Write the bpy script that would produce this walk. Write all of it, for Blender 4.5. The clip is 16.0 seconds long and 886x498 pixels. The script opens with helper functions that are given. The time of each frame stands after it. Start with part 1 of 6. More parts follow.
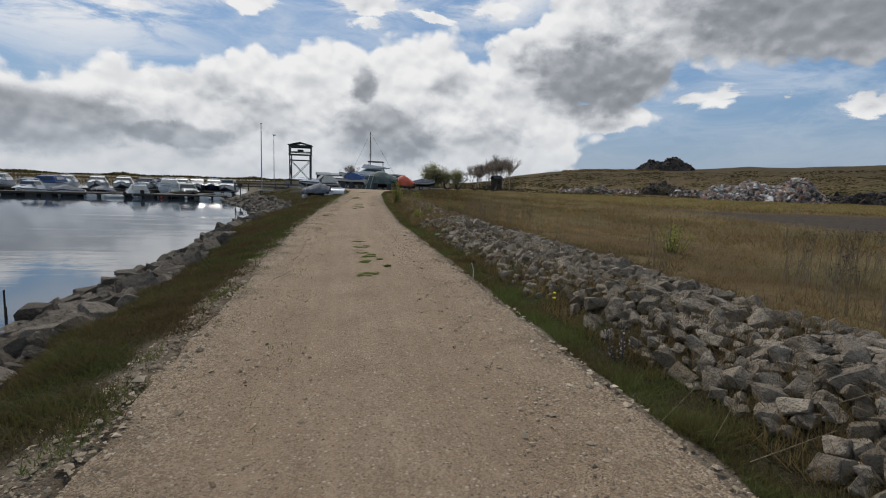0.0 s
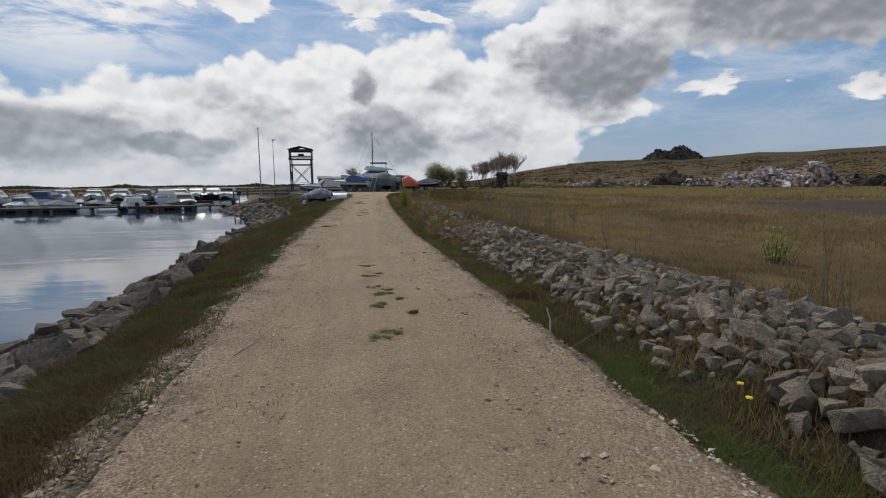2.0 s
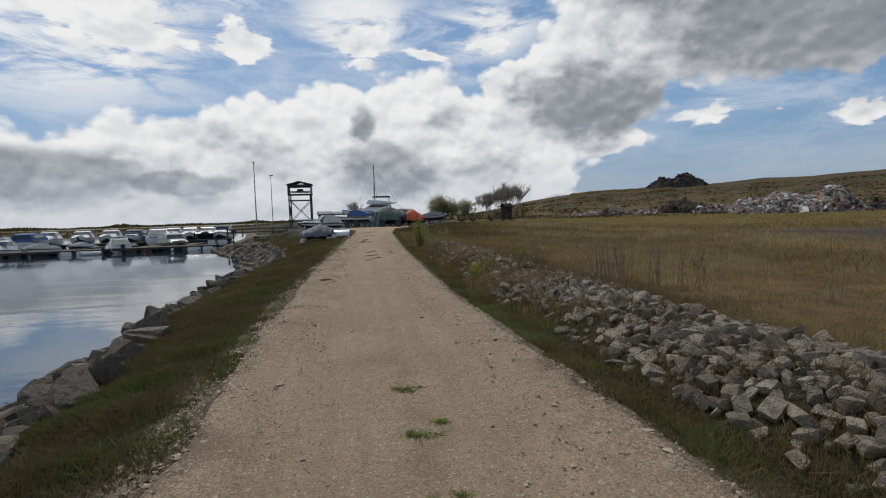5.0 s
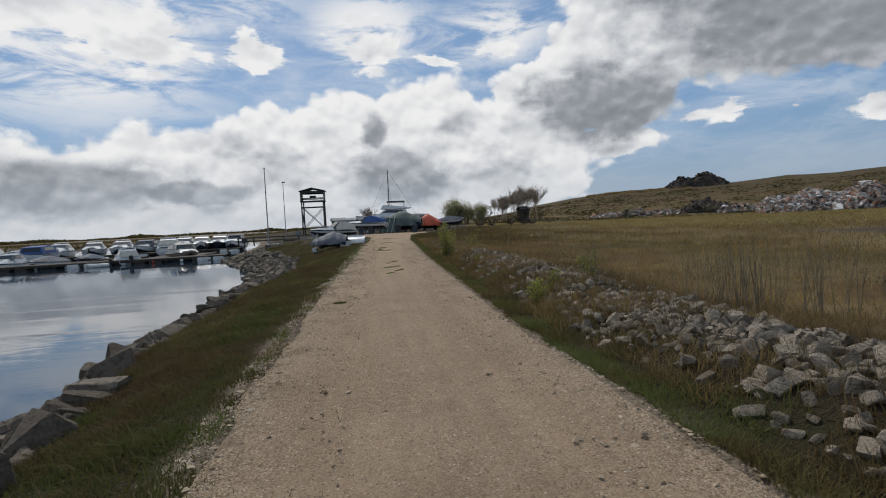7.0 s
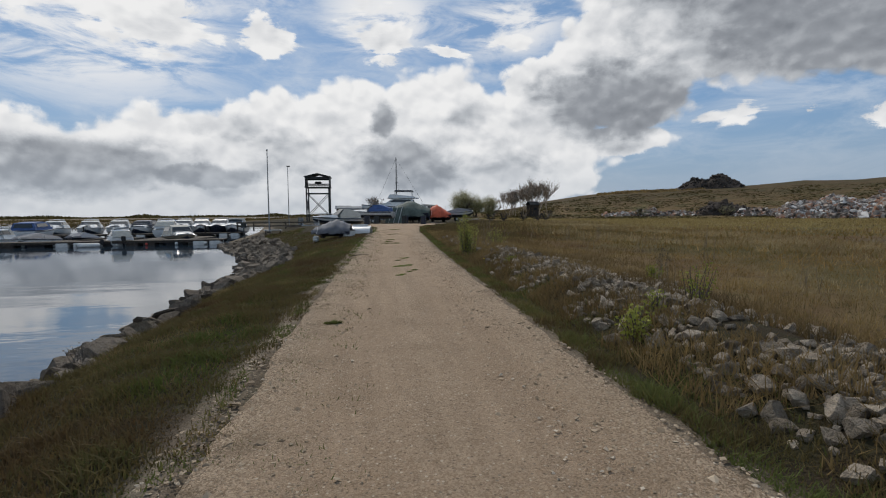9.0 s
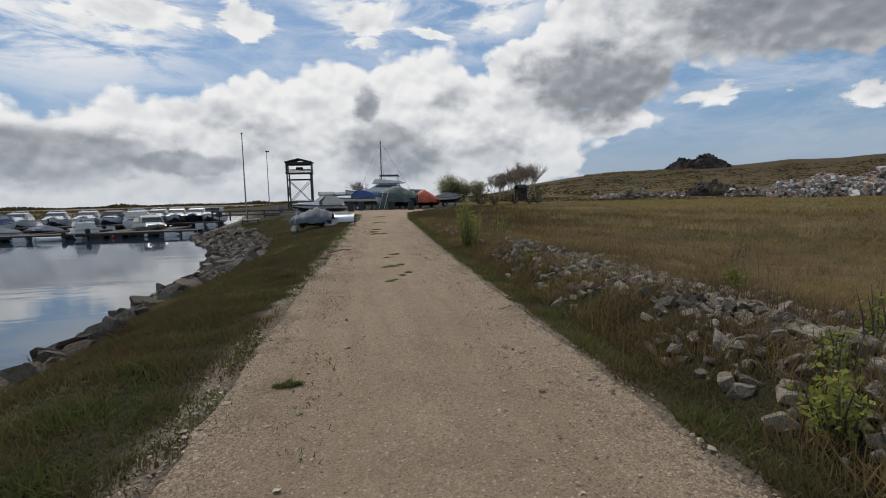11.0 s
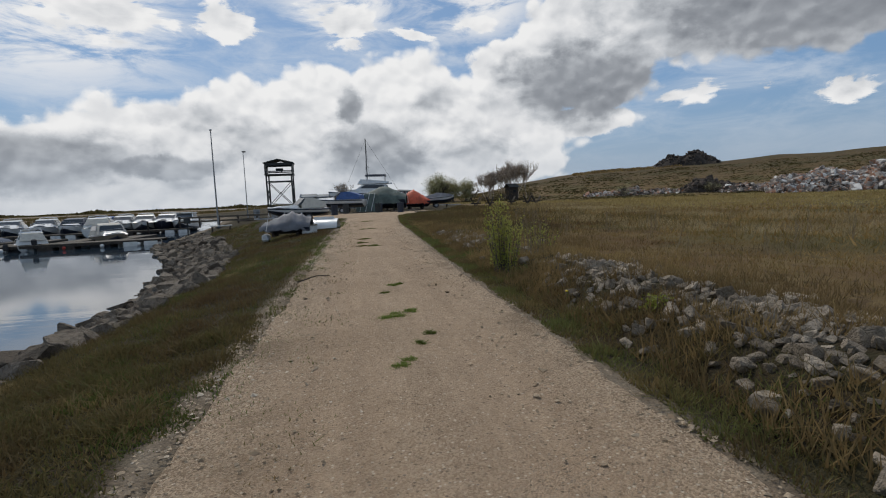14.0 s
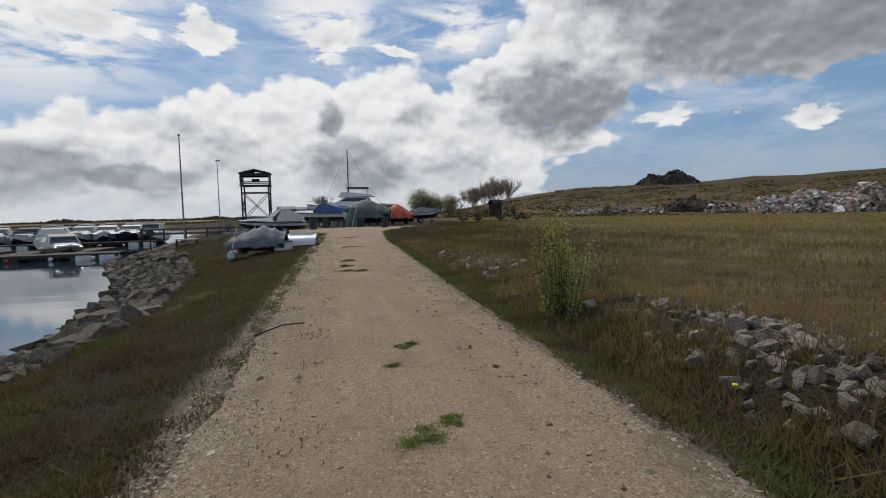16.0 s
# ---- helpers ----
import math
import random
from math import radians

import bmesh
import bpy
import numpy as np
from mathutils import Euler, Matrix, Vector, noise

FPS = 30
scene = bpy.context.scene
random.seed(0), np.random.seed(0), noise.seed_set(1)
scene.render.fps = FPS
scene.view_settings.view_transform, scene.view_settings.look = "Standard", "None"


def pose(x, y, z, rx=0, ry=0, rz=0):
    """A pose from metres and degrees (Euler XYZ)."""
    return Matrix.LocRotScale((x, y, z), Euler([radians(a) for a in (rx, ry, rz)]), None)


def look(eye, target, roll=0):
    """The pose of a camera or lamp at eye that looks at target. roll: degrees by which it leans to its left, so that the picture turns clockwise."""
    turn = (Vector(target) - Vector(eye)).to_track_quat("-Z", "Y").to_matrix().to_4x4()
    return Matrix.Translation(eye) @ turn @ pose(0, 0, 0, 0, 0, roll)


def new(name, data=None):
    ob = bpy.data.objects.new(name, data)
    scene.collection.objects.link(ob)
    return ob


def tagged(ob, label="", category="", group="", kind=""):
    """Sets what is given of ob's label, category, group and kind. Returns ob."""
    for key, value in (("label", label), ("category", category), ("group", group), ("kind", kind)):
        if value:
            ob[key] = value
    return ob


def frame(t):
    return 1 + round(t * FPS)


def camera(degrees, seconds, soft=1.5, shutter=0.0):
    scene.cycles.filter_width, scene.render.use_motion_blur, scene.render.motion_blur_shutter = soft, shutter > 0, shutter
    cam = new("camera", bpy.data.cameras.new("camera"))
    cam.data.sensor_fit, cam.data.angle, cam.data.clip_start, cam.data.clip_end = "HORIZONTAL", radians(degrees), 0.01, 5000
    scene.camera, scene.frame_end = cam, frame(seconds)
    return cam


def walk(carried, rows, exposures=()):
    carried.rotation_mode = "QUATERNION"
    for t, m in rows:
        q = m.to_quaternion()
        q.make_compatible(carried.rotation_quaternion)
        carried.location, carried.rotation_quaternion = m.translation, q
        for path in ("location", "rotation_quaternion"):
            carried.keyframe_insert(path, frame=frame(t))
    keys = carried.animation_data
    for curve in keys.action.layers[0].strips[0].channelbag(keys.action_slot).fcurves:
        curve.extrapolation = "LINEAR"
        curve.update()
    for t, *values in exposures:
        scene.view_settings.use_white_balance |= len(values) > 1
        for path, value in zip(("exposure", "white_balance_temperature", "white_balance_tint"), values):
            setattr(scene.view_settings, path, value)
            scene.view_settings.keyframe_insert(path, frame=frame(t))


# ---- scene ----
cam = camera(83.8, 16.0, soft=1.1)
PATH = [
    (0, (0.008, -0.002, 1.45), (0.4, 1.943, 1.195), 1.8),
    (0.5, (0.002, 0.68, 1.467), (0.51, 2.594, 1.187), 0.8),
    (1, (0.021, 1.378, 1.483), (0.479, 3.307, 1.221), -0.6),
    (1.5, (-0.002, 2.045, 1.502), (0.429, 3.984, 1.271), -0.6),
    (2, (0.038, 2.754, 1.508), (0.409, 4.702, 1.248), -0.6),
    (2.5, (0.021, 3.467, 1.543), (0.396, 5.415, 1.288), -0.7),
    (3, (0.041, 4.215, 1.55), (0.409, 6.168, 1.322), -0.9),
    (3.5, (-0.028, 4.94, 1.582), (0.346, 6.896, 1.39), 0.2),
    (4, (-0.028, 5.661, 1.597), (0.374, 7.612, 1.426), -2.6),
    (6.5, (-0.294, 8.903, 1.617), (0.025, 10.875, 1.51), -0.3),
    (7, (-0.233, 9.587, 1.614), (0.089, 11.558, 1.505), -2.9),
    (7.5, (-0.247, 10.297, 1.611), (0.051, 12.273, 1.539), -0.4),
    (8, (-0.23, 10.989, 1.592), (0.087, 12.959, 1.458), -2.0),
    (8.5, (-0.248, 11.732, 1.594), (0.045, 13.706, 1.462), -0.6),
    (11, (-0.138, 14.916, 1.656), (0.218, 16.873, 1.453), -1.5),
    (11.5, (-0.084, 15.653, 1.657), (0.277, 17.614, 1.5), 0.1),
    (12, (-0.045, 16.358, 1.654), (0.337, 18.315, 1.498), -1.2),
    (12.5, (-0.018, 17.079, 1.658), (0.31, 19.038, 1.421), 1.0),
    (13, (-0.016, 17.748, 1.677), (0.374, 19.7, 1.48), -1.1),
    (13.5, (0.024, 18.508, 1.674), (0.43, 20.455, 1.466), -1.6),
    (14, (0.002, 19.255, 1.661), (0.412, 21.202, 1.459), -2.4),
    (14.5, (0.014, 20.037, 1.649), (0.403, 21.987, 1.433), -1.5),
    (15, (-0.026, 20.754, 1.677), (0.397, 22.7, 1.491), -1.7),
    (15.5, (0.031, 21.481, 1.667), (0.516, 23.415, 1.503), -3.1),
    (16, (-0.006, 22.171, 1.678), (0.489, 24.103, 1.534), -1.4),
]
walk(cam, [(t, look(eye, target, roll)) for t, eye, target, roll in PATH])

# ---- world, sun, exposure ----
scene.view_settings.exposure = -0.35
SUN_AZ, SUN_EL = -14.0, 50.0
world = bpy.data.worlds.new("sky")
scene.world = world
world.use_nodes = True


class Net:
    """Short-hand for building a node tree."""

    def __init__(self, tree):
        self.t = tree

    def node(self, kind, **kw):
        n = self.t.nodes.new(kind)
        for k, v in kw.items():
            if k.startswith("i_"):
                n.inputs[int(k[2:])].default_value = v
            else:
                setattr(n, k, v)
        return n

    def link(self, a, b):
        self.t.links.new(a, b)

    def put(self, sock, v):
        if isinstance(v, (int, float, tuple, list)):
            sock.default_value = v
        else:
            self.link(v, sock)

    def math(self, op, a, b=0.0, c=0.0, clamp=False):
        n = self.node("ShaderNodeMath", operation=op, use_clamp=clamp)
        for k, v in enumerate((a, b, c)):
            self.put(n.inputs[k], v)
        return n.outputs[0]

    def vmath(self, op, a, b=(0, 0, 0)):
        n = self.node("ShaderNodeVectorMath", operation=op)
        self.put(n.inputs[0], a)
        self.put(n.inputs[1], b)
        return n.outputs["Value"] if op in ("DOT_PRODUCT", "LENGTH") else n.outputs[0]

    def noise(self, vec, scale, detail=4.0, rough=0.55, dist=0.0):
        n = self.node("ShaderNodeTexNoise")
        n.inputs["Scale"].default_value, n.inputs["Detail"].default_value = scale, detail
        n.inputs["Roughness"].default_value, n.inputs["Distortion"].default_value = rough, dist
        if vec is not None:
            self.link(vec, n.inputs["Vector"])
        return n.outputs["Fac"]

    def ramp(self, fac, stops, mode="LINEAR"):
        n = self.node("ShaderNodeValToRGB")
        n.color_ramp.interpolation = mode
        e = n.color_ramp.elements
        while len(e) < len(stops):
            e.new(0.5)
        for k, (p, c) in enumerate(stops):
            e[k].position = p
            e[k].color = (*c, 1) if len(c) == 3 else c
        self.put(n.inputs[0], fac)
        return n.outputs[0]

    def mix(self, fac, a, b, kind="MIX"):
        n = self.node("ShaderNodeMix", data_type="RGBA", blend_type=kind)
        self.put(n.inputs[0], fac)
        for s, v in ((n.inputs[6], a), (n.inputs[7], b)):
            self.put(s, (*v, 1) if isinstance(v, tuple) and len(v) == 3 else v)
        return n.outputs[2]

    def step(self, v, lo, hi, a=0.0, b=1.0):
        n = self.node("ShaderNodeMapRange", interpolation_type="SMOOTHSTEP")
        for k, x in enumerate((v, lo, hi, a, b)):
            self.put(n.inputs[k], x)
        return n.outputs[0]


def build_sky():
    w = Net(world.node_tree)
    w.t.nodes.clear()
    out = w.node("ShaderNodeOutputWorld")
    tex = w.node("ShaderNodeTexCoord")
    d = w.vmath("NORMALIZE", tex.outputs["Generated"])
    sep = w.node("ShaderNodeSeparateXYZ")
    w.link(d, sep.inputs[0])
    sky = w.node("ShaderNodeTexSky", sky_type="NISHITA", sun_disc=False)
    sky.sun_elevation, sky.sun_rotation = radians(SUN_EL), radians(SUN_AZ)
    air = w.mix(1.0, sky.outputs[0], (0.105, 0.115, 0.125), "MULTIPLY")
    air = w.mix(0.62, air, (0.19, 0.36, 0.62))
    # heading and height of each direction in degrees
    az = w.math("MULTIPLY", w.math("ARCTAN2", sep.outputs[0], sep.outputs[1]), 57.29578)
    el = w.math("MULTIPLY", w.math("ARCSINE", sep.outputs[2]), 57.29578)
    # thin high veil, drawn out sideways, thicker low on the right
    fibre = w.noise(w.vmath("MULTIPLY", d, (1.0, 1.0, 3.4)), 6.5, 9, 0.64, 0.5)
    air = w.mix(w.step(fibre, 0.36, 0.72, 0.0, 0.55), air, (0.82, 0.88, 0.96))
    VEIL = [(-26, 17, 16, 8), (-20, 25, 18, 8), (2, 21, 9, 5), (16, 20, 9, 4)]
    soft_at = w.node("ShaderNodeCombineXYZ")
    w.link(az, soft_at.inputs[0])
    w.link(el, soft_at.inputs[1])
    for a, e, ra, re in VEIL:
        p = w.vmath("MULTIPLY", w.vmath("SUBTRACT", soft_at.outputs[0], (a, e, 0.0)), (1.0 / ra, 1.0 / re, 0.0))
        near = w.step(w.vmath("LENGTH", p), 1.0, 0.3, 0.0, 0.95)
        air = w.mix(w.math("MULTIPLY", near, w.step(fibre, 0.36, 0.56)), air, (1.02, 1.03, 1.05))
    low = w.step(el, 1.0, 12.0, 0.72, 0.0)
    air = w.mix(low, air, (0.33, 0.46, 0.62))

    # ragged edges: the directions are pushed about before the cloud masses are asked for
    wide_n = w.node("ShaderNodeTexNoise")
    wide_n.inputs["Scale"].default_value, wide_n.inputs["Detail"].default_value = 9.0, 8.0
    wide_n.inputs["Roughness"].default_value = 0.62
    w.link(d, wide_n.inputs["Vector"])
    push = w.vmath("MULTIPLY", w.vmath("SUBTRACT", wide_n.outputs["Color"], (0.5, 0.5, 0.5)), (5.5, 3.6, 0.0))
    join_ae = w.node("ShaderNodeCombineXYZ")
    w.link(az, join_ae.inputs[0])
    w.link(el, join_ae.inputs[1])
    place = w.vmath("ADD", join_ae.outputs[0], push)

    def billow(v):
        """Rounded heads at three sizes."""
        total = None
        for scale, amount in ((8.0, 0.46), (19.0, 0.33), (44.0, 0.21)):
            t = w.node("ShaderNodeTexVoronoi", feature="SMOOTH_F1")
            t.inputs["Scale"].default_value = scale
            t.inputs["Smoothness"].default_value = 0.35
            w.link(v, t.inputs["Vector"])
            h = w.math("MULTIPLY", w.math("SUBTRACT", 0.55, t.outputs["Distance"]), amount * 1.6)
            total = h if total is None else w.math("ADD", total, h)
        return total

    bent = w.vmath("ADD", w.vmath("MULTIPLY", d, (1.0, 1.0, 1.35)), w.vmath("MULTIPLY", wide_n.outputs["Color"], (0.05, 0.05, 0.05)))
    heads = billow(bent)
    sunward = billow(w.vmath("ADD", bent, (-0.006, 0.0, 0.020)))

    def masses(items):
        """Highest of the ellipses (heading, height, half width, half height): 1 in the middle, 0 at the rim."""
        best = None
        for a, e, ra, re in items:
            p = w.vmath("MULTIPLY", w.vmath("SUBTRACT", place, (a, e, 0.0)), (1.0 / ra, 1.0 / re, 0.0))
            v = w.math("SUBTRACT", 1.0, w.vmath("LENGTH", p))
            best = v if best is None else w.math("MAXIMUM", best, v)
        return best

    BANK = [(-33, 4, 12, 7), (-20, 5, 14, 6.5), (-8, 6, 12, 8), (0, 7, 11, 9.5), (8, 7, 12, 10.5), (17, 7, 12, 8), (27, 7.8, 8, 1.8), (-4, 2, 29, 3.0)]
    TOWER = [(20, 13.5, 4.5, 3.6), (25, 16, 5, 4.6), (29, 12.5, 7.5, 4.6), (31, 17, 8, 6), (42, 18.5, 14, 7.2), (52, 17.5, 14, 6.2), (38, 24, 16, 8)]
    PUFFS = [(39, 9.3, 3.4, 1.9), (44.8, 9.2, 1.3, 1.0), (50.5, 8.3, 2.8, 1.4), (2.3, 19.2, 4.6, 3.0), (-10.6, 18.4, 3.6, 2.6), (9.6, 18.0, 2.6, 1.0), (15.5, 18.6, 3.6, 1.0), (-22, 18.5, 9, 4.5), (-31, 21, 9, 5), (-22, 26, 12, 4), (-45, 20, 10, 8)]
    bank, tower, puffs = masses(BANK), masses(TOWER), masses(PUFFS)
    # broken cloud all round, away from the heaps above
    around = w.math("MULTIPLY_ADD", w.noise(d, 2.4, 4, 0.55), 3.2, -1.75)
    off = w.step(w.vmath("DOT_PRODUCT", d, (0.17, 0.96, 0.20)), 0.60, 0.78, 0.0, -1.5)
    field = w.math("MAXIMUM", w.math("MAXIMUM", bank, tower), w.math("MAXIMUM", w.math("MULTIPLY_ADD", puffs, 0.5, w.math("MULTIPLY_ADD", fibre, 1.5, -0.83)), w.math("ADD", around, off)))
    dens = w.math("ADD", field, w.math("MULTIPLY", heads, 0.42))
    cover = w.step(dens, 0.09, 0.24)
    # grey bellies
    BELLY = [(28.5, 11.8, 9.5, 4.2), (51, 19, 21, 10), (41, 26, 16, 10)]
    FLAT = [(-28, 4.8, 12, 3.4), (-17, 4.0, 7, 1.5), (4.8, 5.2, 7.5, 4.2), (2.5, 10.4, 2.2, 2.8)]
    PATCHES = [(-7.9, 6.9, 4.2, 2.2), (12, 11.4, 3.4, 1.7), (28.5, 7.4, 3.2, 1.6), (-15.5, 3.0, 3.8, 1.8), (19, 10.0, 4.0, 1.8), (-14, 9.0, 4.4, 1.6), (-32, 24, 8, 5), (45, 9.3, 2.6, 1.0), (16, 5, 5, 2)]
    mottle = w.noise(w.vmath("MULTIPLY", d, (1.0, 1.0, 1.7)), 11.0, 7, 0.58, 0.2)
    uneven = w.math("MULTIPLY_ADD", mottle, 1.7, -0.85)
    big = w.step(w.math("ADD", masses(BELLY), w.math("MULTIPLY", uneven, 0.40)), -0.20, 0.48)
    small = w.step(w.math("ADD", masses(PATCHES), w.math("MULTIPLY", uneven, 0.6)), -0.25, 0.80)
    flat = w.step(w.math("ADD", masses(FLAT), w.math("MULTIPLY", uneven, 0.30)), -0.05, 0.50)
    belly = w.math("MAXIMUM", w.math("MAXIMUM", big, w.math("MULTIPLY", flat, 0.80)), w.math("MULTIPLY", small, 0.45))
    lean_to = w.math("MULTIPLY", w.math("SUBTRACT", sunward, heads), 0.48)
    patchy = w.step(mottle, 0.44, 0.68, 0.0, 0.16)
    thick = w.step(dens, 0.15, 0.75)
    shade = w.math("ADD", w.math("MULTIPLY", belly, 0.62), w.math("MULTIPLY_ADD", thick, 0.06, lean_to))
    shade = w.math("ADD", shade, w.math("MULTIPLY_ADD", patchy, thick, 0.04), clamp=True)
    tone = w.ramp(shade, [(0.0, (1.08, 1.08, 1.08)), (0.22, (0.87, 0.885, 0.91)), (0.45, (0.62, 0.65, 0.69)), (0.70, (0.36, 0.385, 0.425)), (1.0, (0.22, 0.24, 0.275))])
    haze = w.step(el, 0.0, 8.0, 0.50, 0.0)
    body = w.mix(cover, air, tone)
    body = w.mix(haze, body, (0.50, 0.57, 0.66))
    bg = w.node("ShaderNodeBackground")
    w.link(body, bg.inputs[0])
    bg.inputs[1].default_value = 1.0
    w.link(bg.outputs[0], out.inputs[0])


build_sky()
sun_data = bpy.data.lights.new("sun", "SUN")
sun_data.energy, sun_data.angle, sun_data.color = 2.6, radians(2.0), (1.0, 0.93, 0.83)
sun = new("sun", sun_data)
_a, _e = radians(SUN_AZ), radians(SUN_EL)
sun.matrix_world = look((0, 0, 60), (-math.sin(_a) * math.cos(_e), -math.cos(_a) * math.cos(_e), 60 - math.sin(_e)))

# ---- materials ----
MATS = {}


def material(name, rough=0.9, metal=0.0, spec=0.3):
    m = bpy.data.materials.new(name)
    m.use_nodes = True
    n = Net(m.node_tree)
    n.bsdf = m.node_tree.nodes["Principled BSDF"]
    n.bsdf.inputs["Roughness"].default_value = rough
    n.bsdf.inputs["Metallic"].default_value = metal
    n.bsdf.inputs["Specular IOR Level"].default_value = spec
    n.pos = n.node("ShaderNodeNewGeometry").outputs["Position"]
    MATS[name] = m
    return m, n


def bump(n, height, strength=0.5, dist=0.02):
    b = n.node("ShaderNodeBump")
    b.inputs["Strength"].default_value, b.inputs["Distance"].default_value = strength, dist
    n.link(height, b.inputs["Height"])
    n.link(b.outputs[0], n.bsdf.inputs["Normal"])


def simple(name, colour, rough=0.6, metal=0.0, vary=0.25, scale=3.0, fine=40.0, dirt=(0.12, 0.10, 0.08), dirty=0.35, relief=0.15):
    """Painted or plain surface: base colour, mottling at two scales, some dirt and fine relief."""
    m, n = material(name, rough, metal, 0.4)
    a, b = n.noise(n.pos, scale, 5), n.noise(n.pos, fine, 4)
    dark = tuple(c * (1 - vary) for c in colour)
    col = n.mix(n.step(a, 0.35, 0.65), dark, colour)
    col = n.mix(n.step(n.math("MULTIPLY", a, b), 0.30, 0.42, 0.0, dirty), col, dirt)
    n.link(col, n.bsdf.inputs["Base Color"])
    n.link(n.math("MULTIPLY_ADD", b, 0.25, rough - 0.12), n.bsdf.inputs["Roughness"])
    bump(n, b, relief, 0.01)
    return m


def blades(name, stops, rough=0.8, thin=True, spread_of=0.24):
    """Grass: one colour a blade."""
    m, n = material(name, rough, 0, 0.15)
    isl = n.node("ShaderNodeNewGeometry").outputs["Random Per Island"]
    big = n.math("MULTIPLY_ADD", n.noise(n.pos, 0.9, 4), 0.45, n.math("MULTIPLY", n.noise(n.pos, 0.20, 4), 0.55))
    fac = n.math("MULTIPLY_ADD", isl, spread_of, n.math("MULTIPLY_ADD", big, 3.3, -1.15 - spread_of * 0.5), clamp=True)
    col = n.ramp(fac, stops)
    n.link(col, n.bsdf.inputs["Base Color"])
    if thin:
        through_leaf = n.node("ShaderNodeBsdfTranslucent")
        n.link(col, through_leaf.inputs[0])
        both = n.node("ShaderNodeMixShader", i_0=0.38)
        n.link(n.bsdf.outputs[0], both.inputs[1])
        n.link(through_leaf.outputs[0], both.inputs[2])
        n.link(both.outputs[0], m.node_tree.nodes["Material Output"].inputs[0])
    return m


def make_ground():
    m, n = material("earth_and_turf", 0.95, 0, 0.1)
    zone = n.node("ShaderNodeAttribute", attribute_name="zone").outputs["Color"]
    z = n.node("ShaderNodeSeparateColor")
    n.link(zone, z.inputs[0])
    a, b, c = n.noise(n.pos, 0.35, 6), n.noise(n.pos, 3.0, 6), n.noise(n.pos, 40.0, 5)
    turf = n.mix(n.step(b, 0.4, 0.62), (0.050, 0.037, 0.022), (0.048, 0.043, 0.021))
    dry = n.mix(n.step(a, 0.40, 0.60), (0.150, 0.092, 0.042), (0.20, 0.140, 0.062))
    dry = n.mix(n.step(b, 0.5, 0.68), dry, (0.115, 0.075, 0.038))
    dry = n.mix(n.step(n.noise(n.pos, 0.11, 4), 0.46, 0.60, 0.0, 0.7), dry, (0.105, 0.092, 0.036))
    mud = n.mix(n.step(b, 0.4, 0.6), (0.072, 0.054, 0.040), (0.105, 0.082, 0.060))
    grey = n.mix(n.step(b, 0.38, 0.62), (0.235, 0.184, 0.132), (0.320, 0.258, 0.188))
    col = n.mix(z.outputs[0], turf, dry)
    col = n.mix(z.outputs[1], col, mud)
    col = n.mix(z.outputs[2], col, grey)
    col = n.mix(n.step(c, 0.3, 0.7, 0.0, 0.35), col, (0.03, 0.025, 0.018))
    n.link(col, n.bsdf.inputs["Base Color"])
    bump(n, n.math("MULTIPLY_ADD", b, 0.5, c), 0.8, 0.06)


